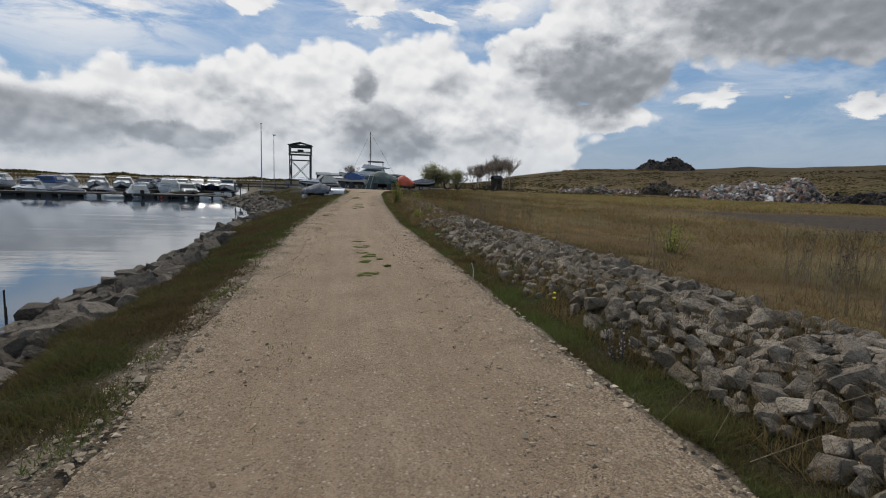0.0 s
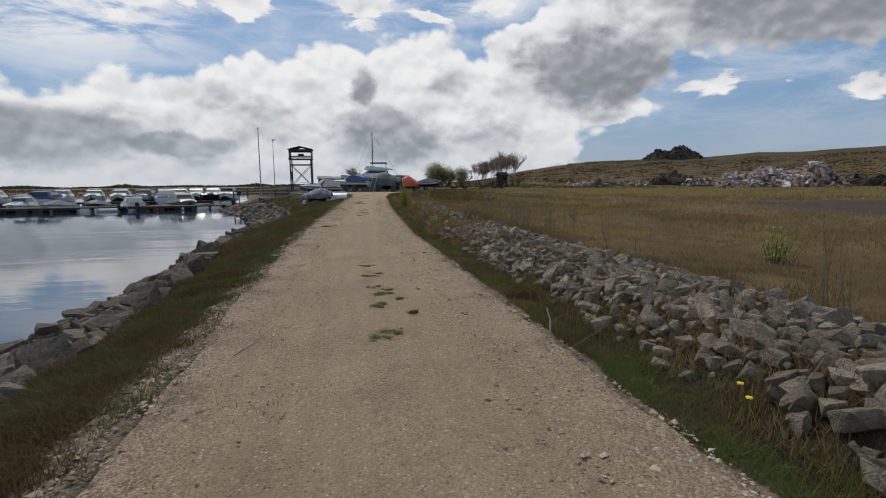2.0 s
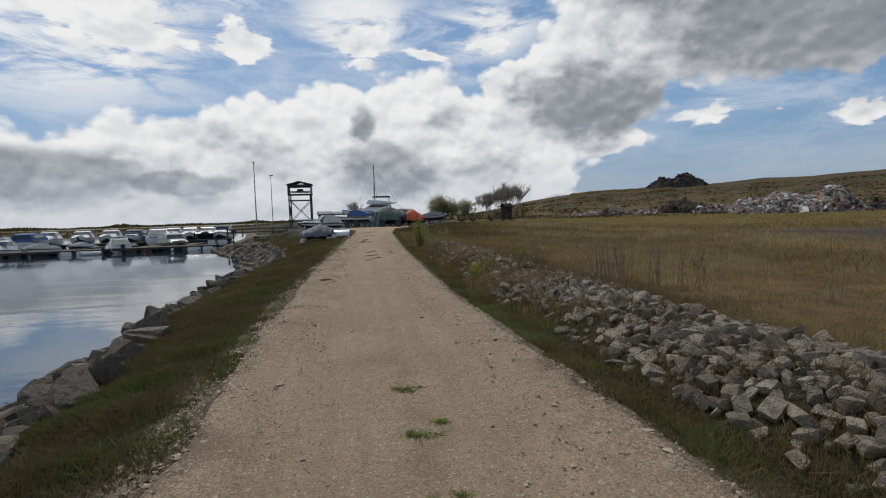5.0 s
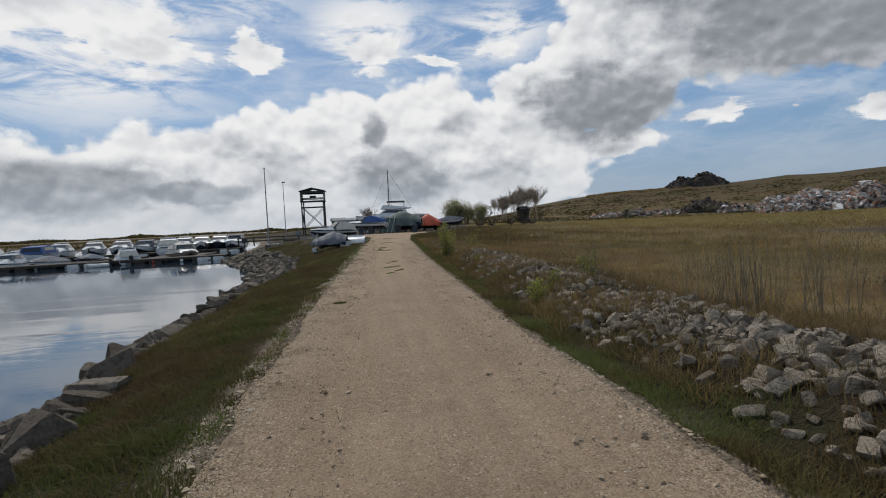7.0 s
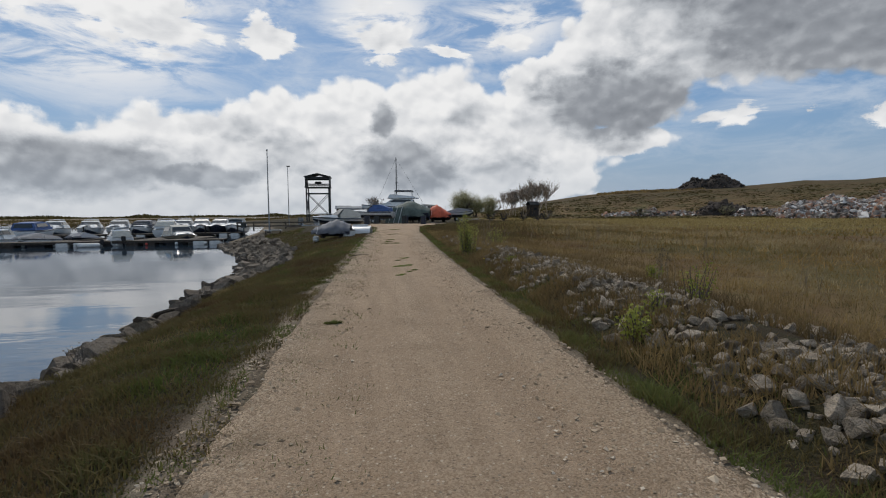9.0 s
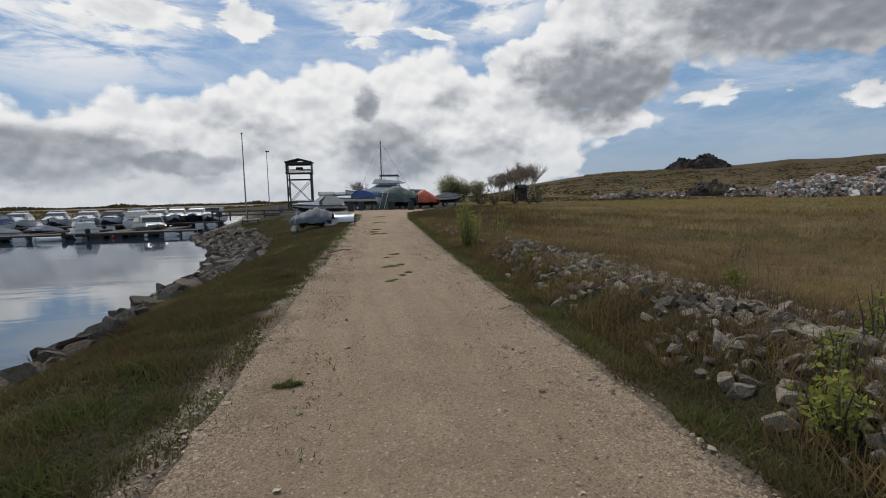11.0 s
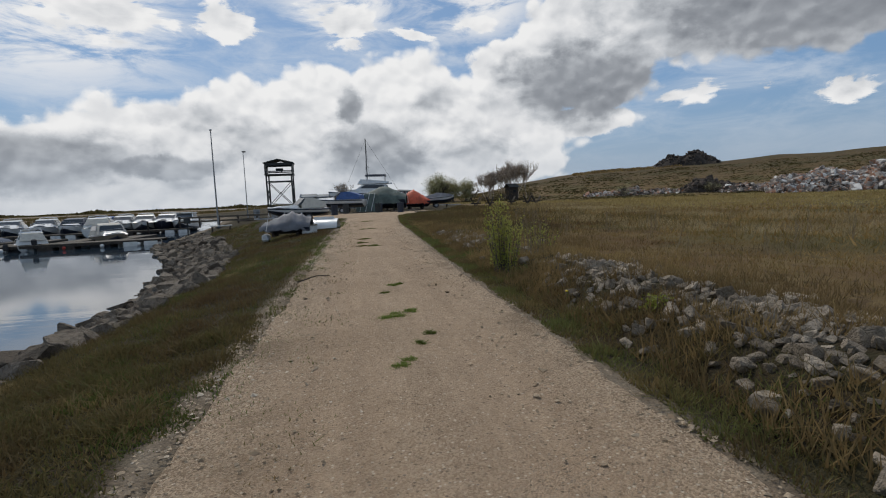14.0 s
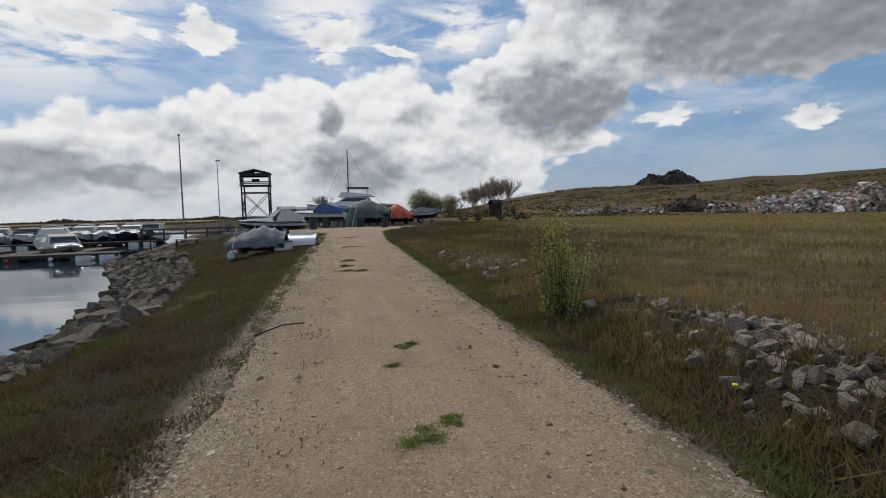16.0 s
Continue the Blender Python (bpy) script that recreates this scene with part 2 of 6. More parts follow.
def make_gravel():
    m, n = material("crushed_gravel", 0.95, 0, 0.15)
    lane = n.node("ShaderNodeAttribute", attribute_name="lane").outputs["Fac"]
    a, b, c = n.noise(n.pos, 0.6, 5), n.noise(n.pos, 9.0, 5), n.noise(n.pos, 95.0, 4)
    v = n.node("ShaderNodeTexVoronoi", feature="F1")
    v.inputs["Scale"].default_value = 85.0
    n.link(n.pos, v.inputs["Vector"])
    fines = n.mix(n.step(a, 0.36, 0.64), (0.363, 0.254, 0.160), (0.446, 0.318, 0.207))
    fines = n.mix(n.step(b, 0.52, 0.70, 0.0, 0.55), fines, (0.279, 0.193, 0.121))
    drag = n.noise(n.vmath("MULTIPLY", n.pos, (5.0, 0.35, 1.0)), 1.0, 4)
    fines = n.mix(n.step(drag, 0.38, 0.64, 0.0, 0.55), fines, (0.303, 0.210, 0.134))
    fines = n.mix(n.step(n.noise(n.pos, 28.0, 5, 0.7), 0.50, 0.66, 0.0, 0.5), fines, (0.440, 0.339, 0.239))
    grit = n.mix(n.step(v.outputs["Color"], 0.25, 0.8), (0.208, 0.150, 0.097), (0.558, 0.433, 0.299))
    col = n.mix(n.math("MULTIPLY_ADD", lane, 0.5, 0.26, clamp=True), fines, grit)
    col = n.mix(n.step(c, 0.60, 0.72, 0.0, 0.5), col, (0.155, 0.116, 0.082))
    chips = n.node("ShaderNodeTexVoronoi", feature="F1")
    chips.inputs["Scale"].default_value = 38.0
    n.link(n.pos, chips.inputs["Vector"])
    pick = n.node("ShaderNodeSeparateColor")
    n.link(chips.outputs["Color"], pick.inputs[0])
    shape = n.step(chips.outputs["Distance"], 0.22, 0.42, 1.0, 0.0)
    col = n.mix(n.math("MULTIPLY", shape, n.step(pick.outputs[0], 0.80, 0.84, 0.0, 0.75)), col, (0.612, 0.513, 0.387))
    col = n.mix(n.math("MULTIPLY", shape, n.step(pick.outputs[1], 0.80, 0.84, 0.0, 0.75)), col, (0.152, 0.113, 0.078))
    soil = n.math("MULTIPLY", n.step(n.noise(n.pos, 1.3, 5, 0.6), 0.50, 0.66), n.math("MULTIPLY_ADD", lane, 0.65, 0.10, clamp=True))
    col = n.mix(soil, col, (0.168, 0.120, 0.074))
    n.link(col, n.bsdf.inputs["Base Color"])
    h = n.math("MULTIPLY_ADD", n.math("SUBTRACT", 0.6, v.outputs["Distance"]), 0.45, n.math("MULTIPLY_ADD", b, 1.3, n.math("MULTIPLY", c, 1.4)))
    bump(n, h, 1.0, 0.018)


def make_rock(name, dark, light, lichen):
    m, n = material(name, 0.9, 0, 0.25)
    rnd = n.node("ShaderNodeObjectInfo").outputs["Random"]
    isl = n.node("ShaderNodeNewGeometry").outputs["Random Per Island"]
    a, b, c = n.noise(n.pos, 2.2, 5), n.noise(n.pos, 14.0, 6, 0.65), n.noise(n.pos, 70.0, 4)
    pick = n.math("FRACT", n.math("ADD", rnd, isl))
    col = n.mix(pick, dark, light)
    col = n.mix(n.step(b, 0.45, 0.66, 0.0, 0.6), col, tuple(x * 0.55 for x in dark))
    col = n.mix(n.step(a, 0.56, 0.70, 0.0, 0.5), col, lichen)
    col = n.mix(n.step(c, 0.60, 0.74, 0.0, 0.35), col, (0.40, 0.38, 0.34))
    n.link(col, n.bsdf.inputs["Base Color"])
    crack = n.node("ShaderNodeTexVoronoi", feature="DISTANCE_TO_EDGE")
    crack.inputs["Scale"].default_value = 5.5
    n.link(n.vmath("ADD", n.pos, n.vmath("MULTIPLY", n.node("ShaderNodeTexNoise").outputs["Color"], (0.25, 0.25, 0.25))), crack.inputs["Vector"])
    seam = n.step(crack.outputs["Distance"], 0.0, 0.05)
    h = n.math("MULTIPLY_ADD", b, 1.0, n.math("MULTIPLY_ADD", c, 0.3, n.math("MULTIPLY", seam, 0.12)))
    bump(n, n.math("MULTIPLY_ADD", a, 1.2, h), 1.0, 0.07)


def make_water():
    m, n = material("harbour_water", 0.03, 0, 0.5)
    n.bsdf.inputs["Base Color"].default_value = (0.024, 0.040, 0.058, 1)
    n.bsdf.inputs["IOR"].default_value = 1.45
    st = n.vmath("MULTIPLY", n.pos, (0.5, 1.6, 1.0))
    calm = n.step(n.noise(n.vmath("MULTIPLY", n.pos, (0.018, 0.15, 1.0)), 1.0, 3), 0.48, 0.62, 0.10, 1.8)
    h = n.math("MULTIPLY", n.noise(st, 1.1, 3), calm)
    h = n.math("MULTIPLY_ADD", n.noise(st, 5.0, 3), 0.12, h)
    bump(n, h, 0.07, 0.10)
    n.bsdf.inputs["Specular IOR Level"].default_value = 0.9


make_ground()
make_gravel()
make_rock("berm_stone", (0.165, 0.132, 0.094), (0.410, 0.340, 0.255), (0.205, 0.160, 0.100))
make_rock("shore_boulder", (0.085, 0.066, 0.048), (0.265, 0.218, 0.165), (0.13, 0.104, 0.060))
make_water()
blades("bank_grass", [(0.0, (0.099, 0.059, 0.031)), (0.25, (0.115, 0.079, 0.037)), (0.45, (0.106, 0.094, 0.034)), (0.7, (0.085, 0.105, 0.027)), (0.93, (0.098, 0.122, 0.031)), (1.0, (0.184, 0.159, 0.07))])
blades("verge_grass", [(0.0, (0.236, 0.159, 0.071)), (0.28, (0.161, 0.138, 0.052)), (0.55, (0.129, 0.147, 0.044)), (0.88, (0.14, 0.168, 0.048)), (1.0, (0.345, 0.276, 0.132))])
blades("brown_sedge", [(0.0, (0.086, 0.056, 0.028)), (0.3, (0.127, 0.088, 0.04)), (0.55, (0.115, 0.096, 0.038)), (0.8, (0.17, 0.125, 0.055)), (1.0, (0.274, 0.215, 0.098))])
blades("moss_grass", [(0.0, (0.115, 0.145, 0.035)), (0.6, (0.175, 0.225, 0.050)), (1.0, (0.25, 0.26, 0.10))])
blades("dry_grass", [(0.0, (0.156, 0.083, 0.03)), (0.25, (0.23, 0.13, 0.045)), (0.42, (0.167, 0.13, 0.04)), (0.6, (0.268, 0.173, 0.062)), (0.8, (0.349, 0.231, 0.09)), (1.0, (0.476, 0.337, 0.149))])
blades("pale_straw", [(0.0, (0.188, 0.131, 0.062)), (0.4, (0.294, 0.222, 0.112)), (0.75, (0.413, 0.328, 0.181)), (1.0, (0.525, 0.438, 0.269))])
blades("heath_brush", [(0.0, (0.076, 0.055, 0.034)), (0.4, (0.124, 0.094, 0.046)), (0.7, (0.159, 0.136, 0.055)), (1.0, (0.22, 0.159, 0.078))])
blades("dead_brush", [(0.0, (0.103, 0.073, 0.035)), (0.5, (0.219, 0.151, 0.067)), (1.0, (0.365, 0.262, 0.108))])
blades("olive_scrub", [(0.0, (0.039, 0.03, 0.013)), (0.4, (0.067, 0.054, 0.021)), (0.75, (0.091, 0.079, 0.028)), (1.0, (0.118, 0.088, 0.041))])
blades("yellow_grass", [(0.0, (0.202, 0.146, 0.057)), (0.5, (0.329, 0.247, 0.095)), (1.0, (0.417, 0.342, 0.152))])

# ---- the lie of the land ----
YS = np.array([-60, 0, 12, 16, 20, 28, 37, 46, 56, 64, 90])
LEFT = np.array([-1.38, -1.38, -1.38, -1.31, -1.18, -0.75, -0.35, 0.2, 0.7, -6.0, -8.0])
RIGHT = np.array([1.95, 1.95, 1.87, 1.80, 1.95, 2.25, 2.78, 3.3, 4.4, 9.0, 16.0])
WY = np.array([-200, -20, 8, 14, 20, 28, 36, 44, 50, 58, 66, 100, 140, 220])
WX = np.array([-6, -5.2, -5.0, -5.2, -5.35, -5.6, -6.1, -7.4, -9.6, -12.5, -15.0, -19.0, -26, -60])
WATER = -1.05


def smooth(v, a, b):
    u = np.clip((v - a) / (b - a), 0, 1)
    return u * u * (3 - 2 * u)


def rough_noise(x, y, s, seed=0.0):
    """Cheap smooth noise of about +-1 on arrays."""
    x, y = x / s + seed * 7.3, y / s - seed * 3.1
    return (np.sin(1.7 * x + 1.3 * np.sin(1.1 * y + seed)) + np.sin(2.3 * y + 1.7 * np.sin(0.9 * x - seed)) + np.sin(1.9 * (x + y) + 2.1 * np.sin(0.7 * (x - y)))) / 3


def road_left(y):
    return np.interp(y, YS, LEFT) + 0.07 * rough_noise(y, y * 0.3, 1.3, 8) + 0.04 * rough_noise(y, y * 0.3, 0.5, 1) + 0.035 * rough_noise(y, y, 0.13, 2)


def road_right(y):
    return np.interp(y, YS, RIGHT) + 0.035 * rough_noise(y, y * 0.3, 0.6, 3) + 0.03 * rough_noise(y, y, 0.15, 4)


def shore(y):
    return np.interp(y, WY, WX)


def riprap(y):
    """How far the boulders reach up the bank."""
    return np.interp(y, [0, 10, 15, 17.5, 26, 30, 33, 40, 62], [2.0, 1.85, 1.75, 1.2, 1.25, 1.7, 2.1, 2.3, 3.2])


def land(x, y):
    """Height of the ground."""
    x, y = np.asarray(x, float), np.asarray(y, float)
    grade = 0.01 * np.clip(y, -20, 62)
    dw = x - shore(y)
    wide = riprap(y)
    edge_x = shore(y) + wide
    up = np.clip((x - edge_x) / np.maximum(np.interp(y, YS, LEFT) - edge_x, 0.5), 0, 1)
    slope = np.interp(dw / wide, [-5, -1.0, -0.2, 0.05, 1.0], [-2.6, -1.4, -0.55, -0.13, 0.60]) - 1.05
    z = np.where(x < edge_x, slope, -0.45 + (grade + 0.45) * (0.55 * up + 0.45 * (1 - (1 - up) ** 2)))
    z += 0.05 * rough_noise(x, y, 1.1, 5) * smooth(np.interp(y, YS, LEFT) - x, 0.2, 1.2)
    dr = x - np.interp(y, YS, RIGHT)
    b = np.interp(y, [-40, 7, 11, 22, 30, 38, 44], [1, 1, 0.85, 0.85, 0.65, 0.35, 0])
    z += b * np.interp(dr, [0, 0.35, 0.6, 1.0, 1.6, 2.3, 3.4, 7], [0, -0.05, 0.03, 0.27, 0.40, 0.24, 0.08, -0.05])
    z += 0.06 * rough_noise(x, y, 2.2, 6) * smooth(dr, 0.6, 3)
    z -= (grade - 0.1) * smooth(dr, 8, 30)
    r, az = np.hypot(x, y), np.degrees(np.arctan2(x, y))
    el = np.radians(np.interp(az, [-180, -100, 6, 13, 20, 25, 36, 53, 90, 140, 180], [0.3, 0.3, 0.2, 0.6, 1.65, 2.15, 2.5, 3.0, 3.1, 2.0, 0.3]))
    rr = np.minimum(r, 230)
    top = rr * np.tan(el) + 1.2 + 0.5 * rough_noise(az, r * 0.02, 2.0, 7)
    z += smooth(r, 112, 225) * smooth(az, 4, 24) * top
    z += smooth(r, 120, 150) * (1.6 + 0.5 * rough_noise(x, y, 30.0, 9)) * smooth(az, -12, 2) * (1 - smooth(az, 4, 24))
    far = smooth(r, 215, 235) * (1 - smooth(az, -20, 0))
    z = np.where((az < 0) & (r > 205) & (y > -150), z * (1 - far) + far * (0.2 + 0.3 * rough_noise(x, y, 25.0, 2)), z)
    return z


def bare_mud(x, y):
    wob = 6 * rough_noise(x, y, 9.0, 3)
    return smooth(x + wob * 0.45, 15.5, 24) * (1 - smooth(x + wob * 0.5, 44, 52)) * smooth(y + wob * 0.4, 5, 13) * (1 - smooth(y + wob * 0.5, 27, 38))


def spread(lo, hi, fine_lo, fine_hi, step, growth=1.10, limit=120.0):
    mid = list(np.arange(fine_lo, fine_hi + 1e-6, step))
    out, s, v = [], step, fine_hi
    while v < hi:
        s = min(s * growth, limit)
        v += s
        out.append(v)
    pre, s, v = [], step, fine_lo
    while v > lo:
        s = min(s * growth, limit)
        v -= s
        pre.append(v)
    return np.array(pre[::-1] + mid + out)


def grid_object(name, gx, gy, z, mat, attrs=()):
    nx, ny = len(gx), len(gy)
    X, Y = (gx, gy) if np.ndim(gx) == 2 else np.meshgrid(gx, gy)
    if np.ndim(gx) == 2:
        ny, nx = gx.shape
    co = np.stack([X, Y, z], -1).reshape(-1, 3)
    i = np.arange(ny * nx).reshape(ny, nx)
    f = np.stack([i[:-1, :-1], i[:-1, 1:], i[1:, 1:], i[1:, :-1]], -1).reshape(-1, 4)
    return quads(name, co, f, mat, attrs)


def quads(name, co, faces, mat, attrs=(), smooth_faces=True):
    me = bpy.data.meshes.new(name)
    n = faces.shape[1]
    me.vertices.add(len(co))
    me.vertices.foreach_set("co", np.ascontiguousarray(co, np.float32).ravel())
    me.loops.add(faces.size)
    me.loops.foreach_set("vertex_index", np.ascontiguousarray(faces, np.int32).ravel())
    me.polygons.add(len(faces))
    me.polygons.foreach_set("loop_start", np.arange(0, faces.size, n, dtype=np.int32))
    me.polygons.foreach_set("use_smooth", np.full(len(faces), smooth_faces))
    for key, kind, val in attrs:
        at = me.attributes.new(key, kind, "POINT")
        at.data.foreach_set("color" if kind == "FLOAT_COLOR" else "value", np.ascontiguousarray(val, np.float32).ravel())
    me.update(calc_edges=True)
    me.materials.append(MATS[mat])
    return new(name, me)


def make_land():
    gx = spread(-2500, 2500, -9, 9, 0.15, 1.09)
    gy = spread(-1500, 3000, 0, 50, 0.22, 1.07)
    X, Y = np.meshgrid(gx, gy)
    Z = land(X, Y)
    inside = smooth(X - np.interp(Y, YS, LEFT), -0.2, 0.3) * smooth(np.interp(Y, YS, RIGHT) - X, -0.2, 0.3)
    Z -= 0.06 * inside
    dr = X - np.interp(Y, YS, RIGHT)
    dry = smooth(dr, 1.6, 3.4)
    r, az = np.hypot(X, Y), np.degrees(np.arctan2(X, Y))
    dry *= 1 - 0.55 * smooth(r, 140, 205)
    dry = np.maximum(dry, (az < 0) * smooth(r, 200, 215) * 0.6)
    wob = 6 * rough_noise(X, Y, 9.0, 3)
    mud = bare_mud(X, Y)
    under = 1 - smooth(X - shore(Y) - riprap(Y), -0.5, 0.1)
    grey = np.maximum(0.75 * smooth(Y + wob * 0.2, 56, 61) * (1 - smooth(Y + wob * 0.5, 70, 80)) * smooth(X + wob * 0.3, -6, -2) * (1 - smooth(X + wob * .3, 7, 11)), 0.6 * under)
    verge = np.exp(-(np.minimum(np.abs(X - np.interp(Y, YS, LEFT) + 0.1), np.abs(X - np.interp(Y, YS, RIGHT) + 0.05)) / 0.18) ** 2) * (Y < 62)
    grey = np.maximum(grey, verge)
    zone = np.stack([dry, mud, grey, np.ones_like(dry)], -1)
    ob = grid_object("ground", gx, gy, Z, "earth_and_turf", [("zone", "FLOAT_COLOR", zone)])
    tagged(ob, "rough turf bank, dry grassland and distant grassed embankment", "ground", kind="structure")
    # gravel track
    ry = np.arange(-12, 66, 0.16)
    u = np.linspace(0, 1, 44)
    lx, rx = road_left(ry)[:, None], road_right(ry)[:, None]
    X = lx + (rx - lx) * u
    Y = np.repeat(ry[:, None], len(u), 1)
    crown = 0.012 + 0.02 * np.sin(np.pi * u) - 0.025 * np.exp(-((u - 0.28) / 0.1) ** 2) - 0.025 * np.exp(-((u - 0.72) / 0.1) ** 2)
    Z = 0.01 * np.clip(Y, -20, 62) + crown + 0.006 * rough_noise(X, Y, 0.35, 4)
    edge = np.minimum(u, 1 - u)
    Z -= 0.09 * np.clip(1 - edge / 0.012, 0, 1)
    lane = np.clip(1 - edge / 0.22, 0, 1) + 0.25 * np.exp(-((u - 0.5) / 0.08) ** 2) + 0 * Y
    road = grid_object("road", X, Y, Z, "crushed_gravel", [("lane", "FLOAT", lane)])
    tagged(road, "pale compacted gravel track with worn wheel lanes", "road", kind="structure")
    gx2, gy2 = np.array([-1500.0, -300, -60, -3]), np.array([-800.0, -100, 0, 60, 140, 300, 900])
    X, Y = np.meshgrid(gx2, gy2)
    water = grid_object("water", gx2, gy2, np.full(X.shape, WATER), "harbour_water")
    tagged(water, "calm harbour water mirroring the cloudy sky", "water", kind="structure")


make_land()

# ---- more materials ----
simple("white_gelcoat", (0.72, 0.72, 0.70), 0.35, vary=0.12, dirty=0.3)
simple("cream_canvas", (0.58, 0.54, 0.46), 0.85, vary=0.2)
simple("grey_tarp", (0.15, 0.155, 0.17), 0.65, vary=0.35, scale=2.0, relief=0.6)
simple("green_tarp", (0.10, 0.13, 0.11), 0.7, vary=0.4, scale=1.5, relief=0.6)
simple("orange_tarp", (0.62, 0.11, 0.045), 0.6, vary=0.35, scale=1.5, relief=0.6)
simple("blue_cover", (0.045, 0.10, 0.26), 0.6, vary=0.3)
simple("navy_paint", (0.02, 0.026, 0.045), 0.35, vary=0.3)
simple("black_rubber", (0.02, 0.02, 0.022), 0.7, vary=0.3)
simple("galvanised_steel", (0.42, 0.43, 0.44), 0.45, metal=0.8, vary=0.25)
simple("dark_steel", (0.045, 0.05, 0.05), 0.6, metal=0.3, vary=0.35, dirt=(0.12, 0.06, 0.03))
simple("weathered_wood", (0.13, 0.108, 0.082), 0.9, vary=0.4, scale=6.0)
simple("dark_wood", (0.05, 0.040, 0.032), 0.9, vary=0.4, scale=5.0)
simple("white_float", (0.66, 0.66, 0.63), 0.6, vary=0.2)
simple("brown_hull", (0.20, 0.17, 0.12), 0.6, vary=0.3)
simple("red_plastic", (0.45, 0.05, 0.03), 0.5)
simple("yellow_flower", (0.75, 0.56, 0.02), 0.7, vary=0.1, dirty=0.0)
simple("shed_grey", (0.28, 0.29, 0.29), 0.8, vary=0.25)
simple("bark", (0.11, 0.092, 0.075), 0.95, vary=0.4, scale=8.0)
simple("dry_stalk", (0.26, 0.20, 0.12), 0.9, vary=0.4, scale=12.0)
simple("pale_stick", (0.55, 0.49, 0.38), 0.9, vary=0.3, scale=14.0)
simple("dark_seed", (0.06, 0.042, 0.03), 0.95)
blades("fresh_leaf", [(0.0, (0.176, 0.195, 0.039)), (0.5, (0.284, 0.299, 0.061)), (1.0, (0.432, 0.403, 0.110))], 0.6)
blades("willow_leaf", [(0.0, (0.205, 0.197, 0.099)), (0.5, (0.315, 0.298, 0.152)), (1.0, (0.441, 0.393, 0.238))], 0.7)
blades("twig", [(0.0, (0.238, 0.192, 0.155)), (0.5, (0.365, 0.301, 0.238)), (1.0, (0.51, 0.428, 0.338))], 0.9, thin=False, spread_of=0.9)
blades("rubble_bits", [(0.0, (0.06, 0.05, 0.042)), (0.25, (0.28, 0.245, 0.21)), (0.45, (0.28, 0.125, 0.065)), (0.6, (0.40, 0.36, 0.31)), (0.8, (0.12, 0.10, 0.09)), (1.0, (0.66, 0.63, 0.58))], 0.9, thin=False, spread_of=0.9)
blades("dark_spoil", [(0.0, (0.035, 0.03, 0.026)), (1.0, (0.10, 0.08, 0.065))], 0.95, thin=False, spread_of=0.9)
blades("pebble", [(0.0, (0.184, 0.135, 0.088)), (0.5, (0.346, 0.27, 0.184)), (0.9, (0.443, 0.35, 0.243)), (1.0, (0.54, 0.45, 0.342))], 0.9, thin=False, spread_of=0.9)
_m, _n = material("dark_glass", 0.08, 0, 0.6)
_n.bsdf.inputs["Base Color"].default_value = (0.02, 0.026, 0.03, 1)
_m, _n = material("clear_screen", 0.05, 0, 0.5)
_n.bsdf.inputs["Base Color"].default_value = (0.75, 0.80, 0.80, 1)
_n.bsdf.inputs["Transmission Weight"].default_value = 0.85

rng = np.random.default_rng(7)

# ---- helpers for things ----


def part(name, bm, mat, parent=None, label="", shade=False):
    me = bpy.data.meshes.new(name)
    bmesh.ops.recalc_face_normals(bm, faces=bm.faces)
    for f in bm.faces:
        f.smooth = shade
    bm.to_mesh(me)
    bm.free()
    me.materials.append(MATS[mat])
    ob = new(name, me)
    ob.parent = parent
    if label:
        tagged(ob, label)
    return ob


def root(name, m, label, category, group=""):
    e = new(name)
    e.empty_display_size = 0.2
    e.matrix_basis = m
    return tagged(e, label, category, group)


def block(bm, x, y, z, sx, sy, sz, m=None, bevel=0.0):
    """A box with its centre at x, y, z and the given full sizes."""
    b = bmesh.new()
    bmesh.ops.create_cube(b, size=1, matrix=(m or Matrix()) @ Matrix.Translation((x, y, z)) @ Matrix.Diagonal((sx, sy, sz, 1)))
    if bevel:
        bmesh.ops.bevel(b, geom=list(b.edges), offset=bevel, segments=1, affect="EDGES")
    join(bm, b)
    return bm


def join(bm, other):
    me = bpy.data.meshes.new("tmp")
    other.to_mesh(me)
    other.free()
    bm.from_mesh(me)
    bpy.data.meshes.remove(me)


def tube(bm, pts, r0, r1=None, n=6):
    """A tapered round bar through points."""
    r1 = r0 if r1 is None else r1
    rings = []
    for k, p in enumerate(pts):
        p = Vector(p)
        d = (Vector(pts[min(k + 1, len(pts) - 1)]) - Vector(pts[max(k - 1, 0)])).normalized()
        a = d.orthogonal().normalized()
        b = d.cross(a)
        r = r0 + (r1 - r0) * k / max(len(pts) - 1, 1)
        rings.append([p + (a * math.cos(2 * math.pi * i / n) + b * math.sin(2 * math.pi * i / n)) * r for i in range(n)])
    loft(bm, rings, True, True)
    return bm


def loft(bm, rings, closed=False, caps=False):
    vs = [[bm.verts.new(p) for p in ring] for ring in rings]
    for a, b in zip(vs, vs[1:]):
        n = len(a)
        for i in range(n if closed else n - 1):
            j = (i + 1) % n
            bm.faces.new((a[i], a[j], b[j], b[i]))
    if caps:
        for ring in (vs[0], vs[-1]):
            bm.faces.new(ring)
    return bm


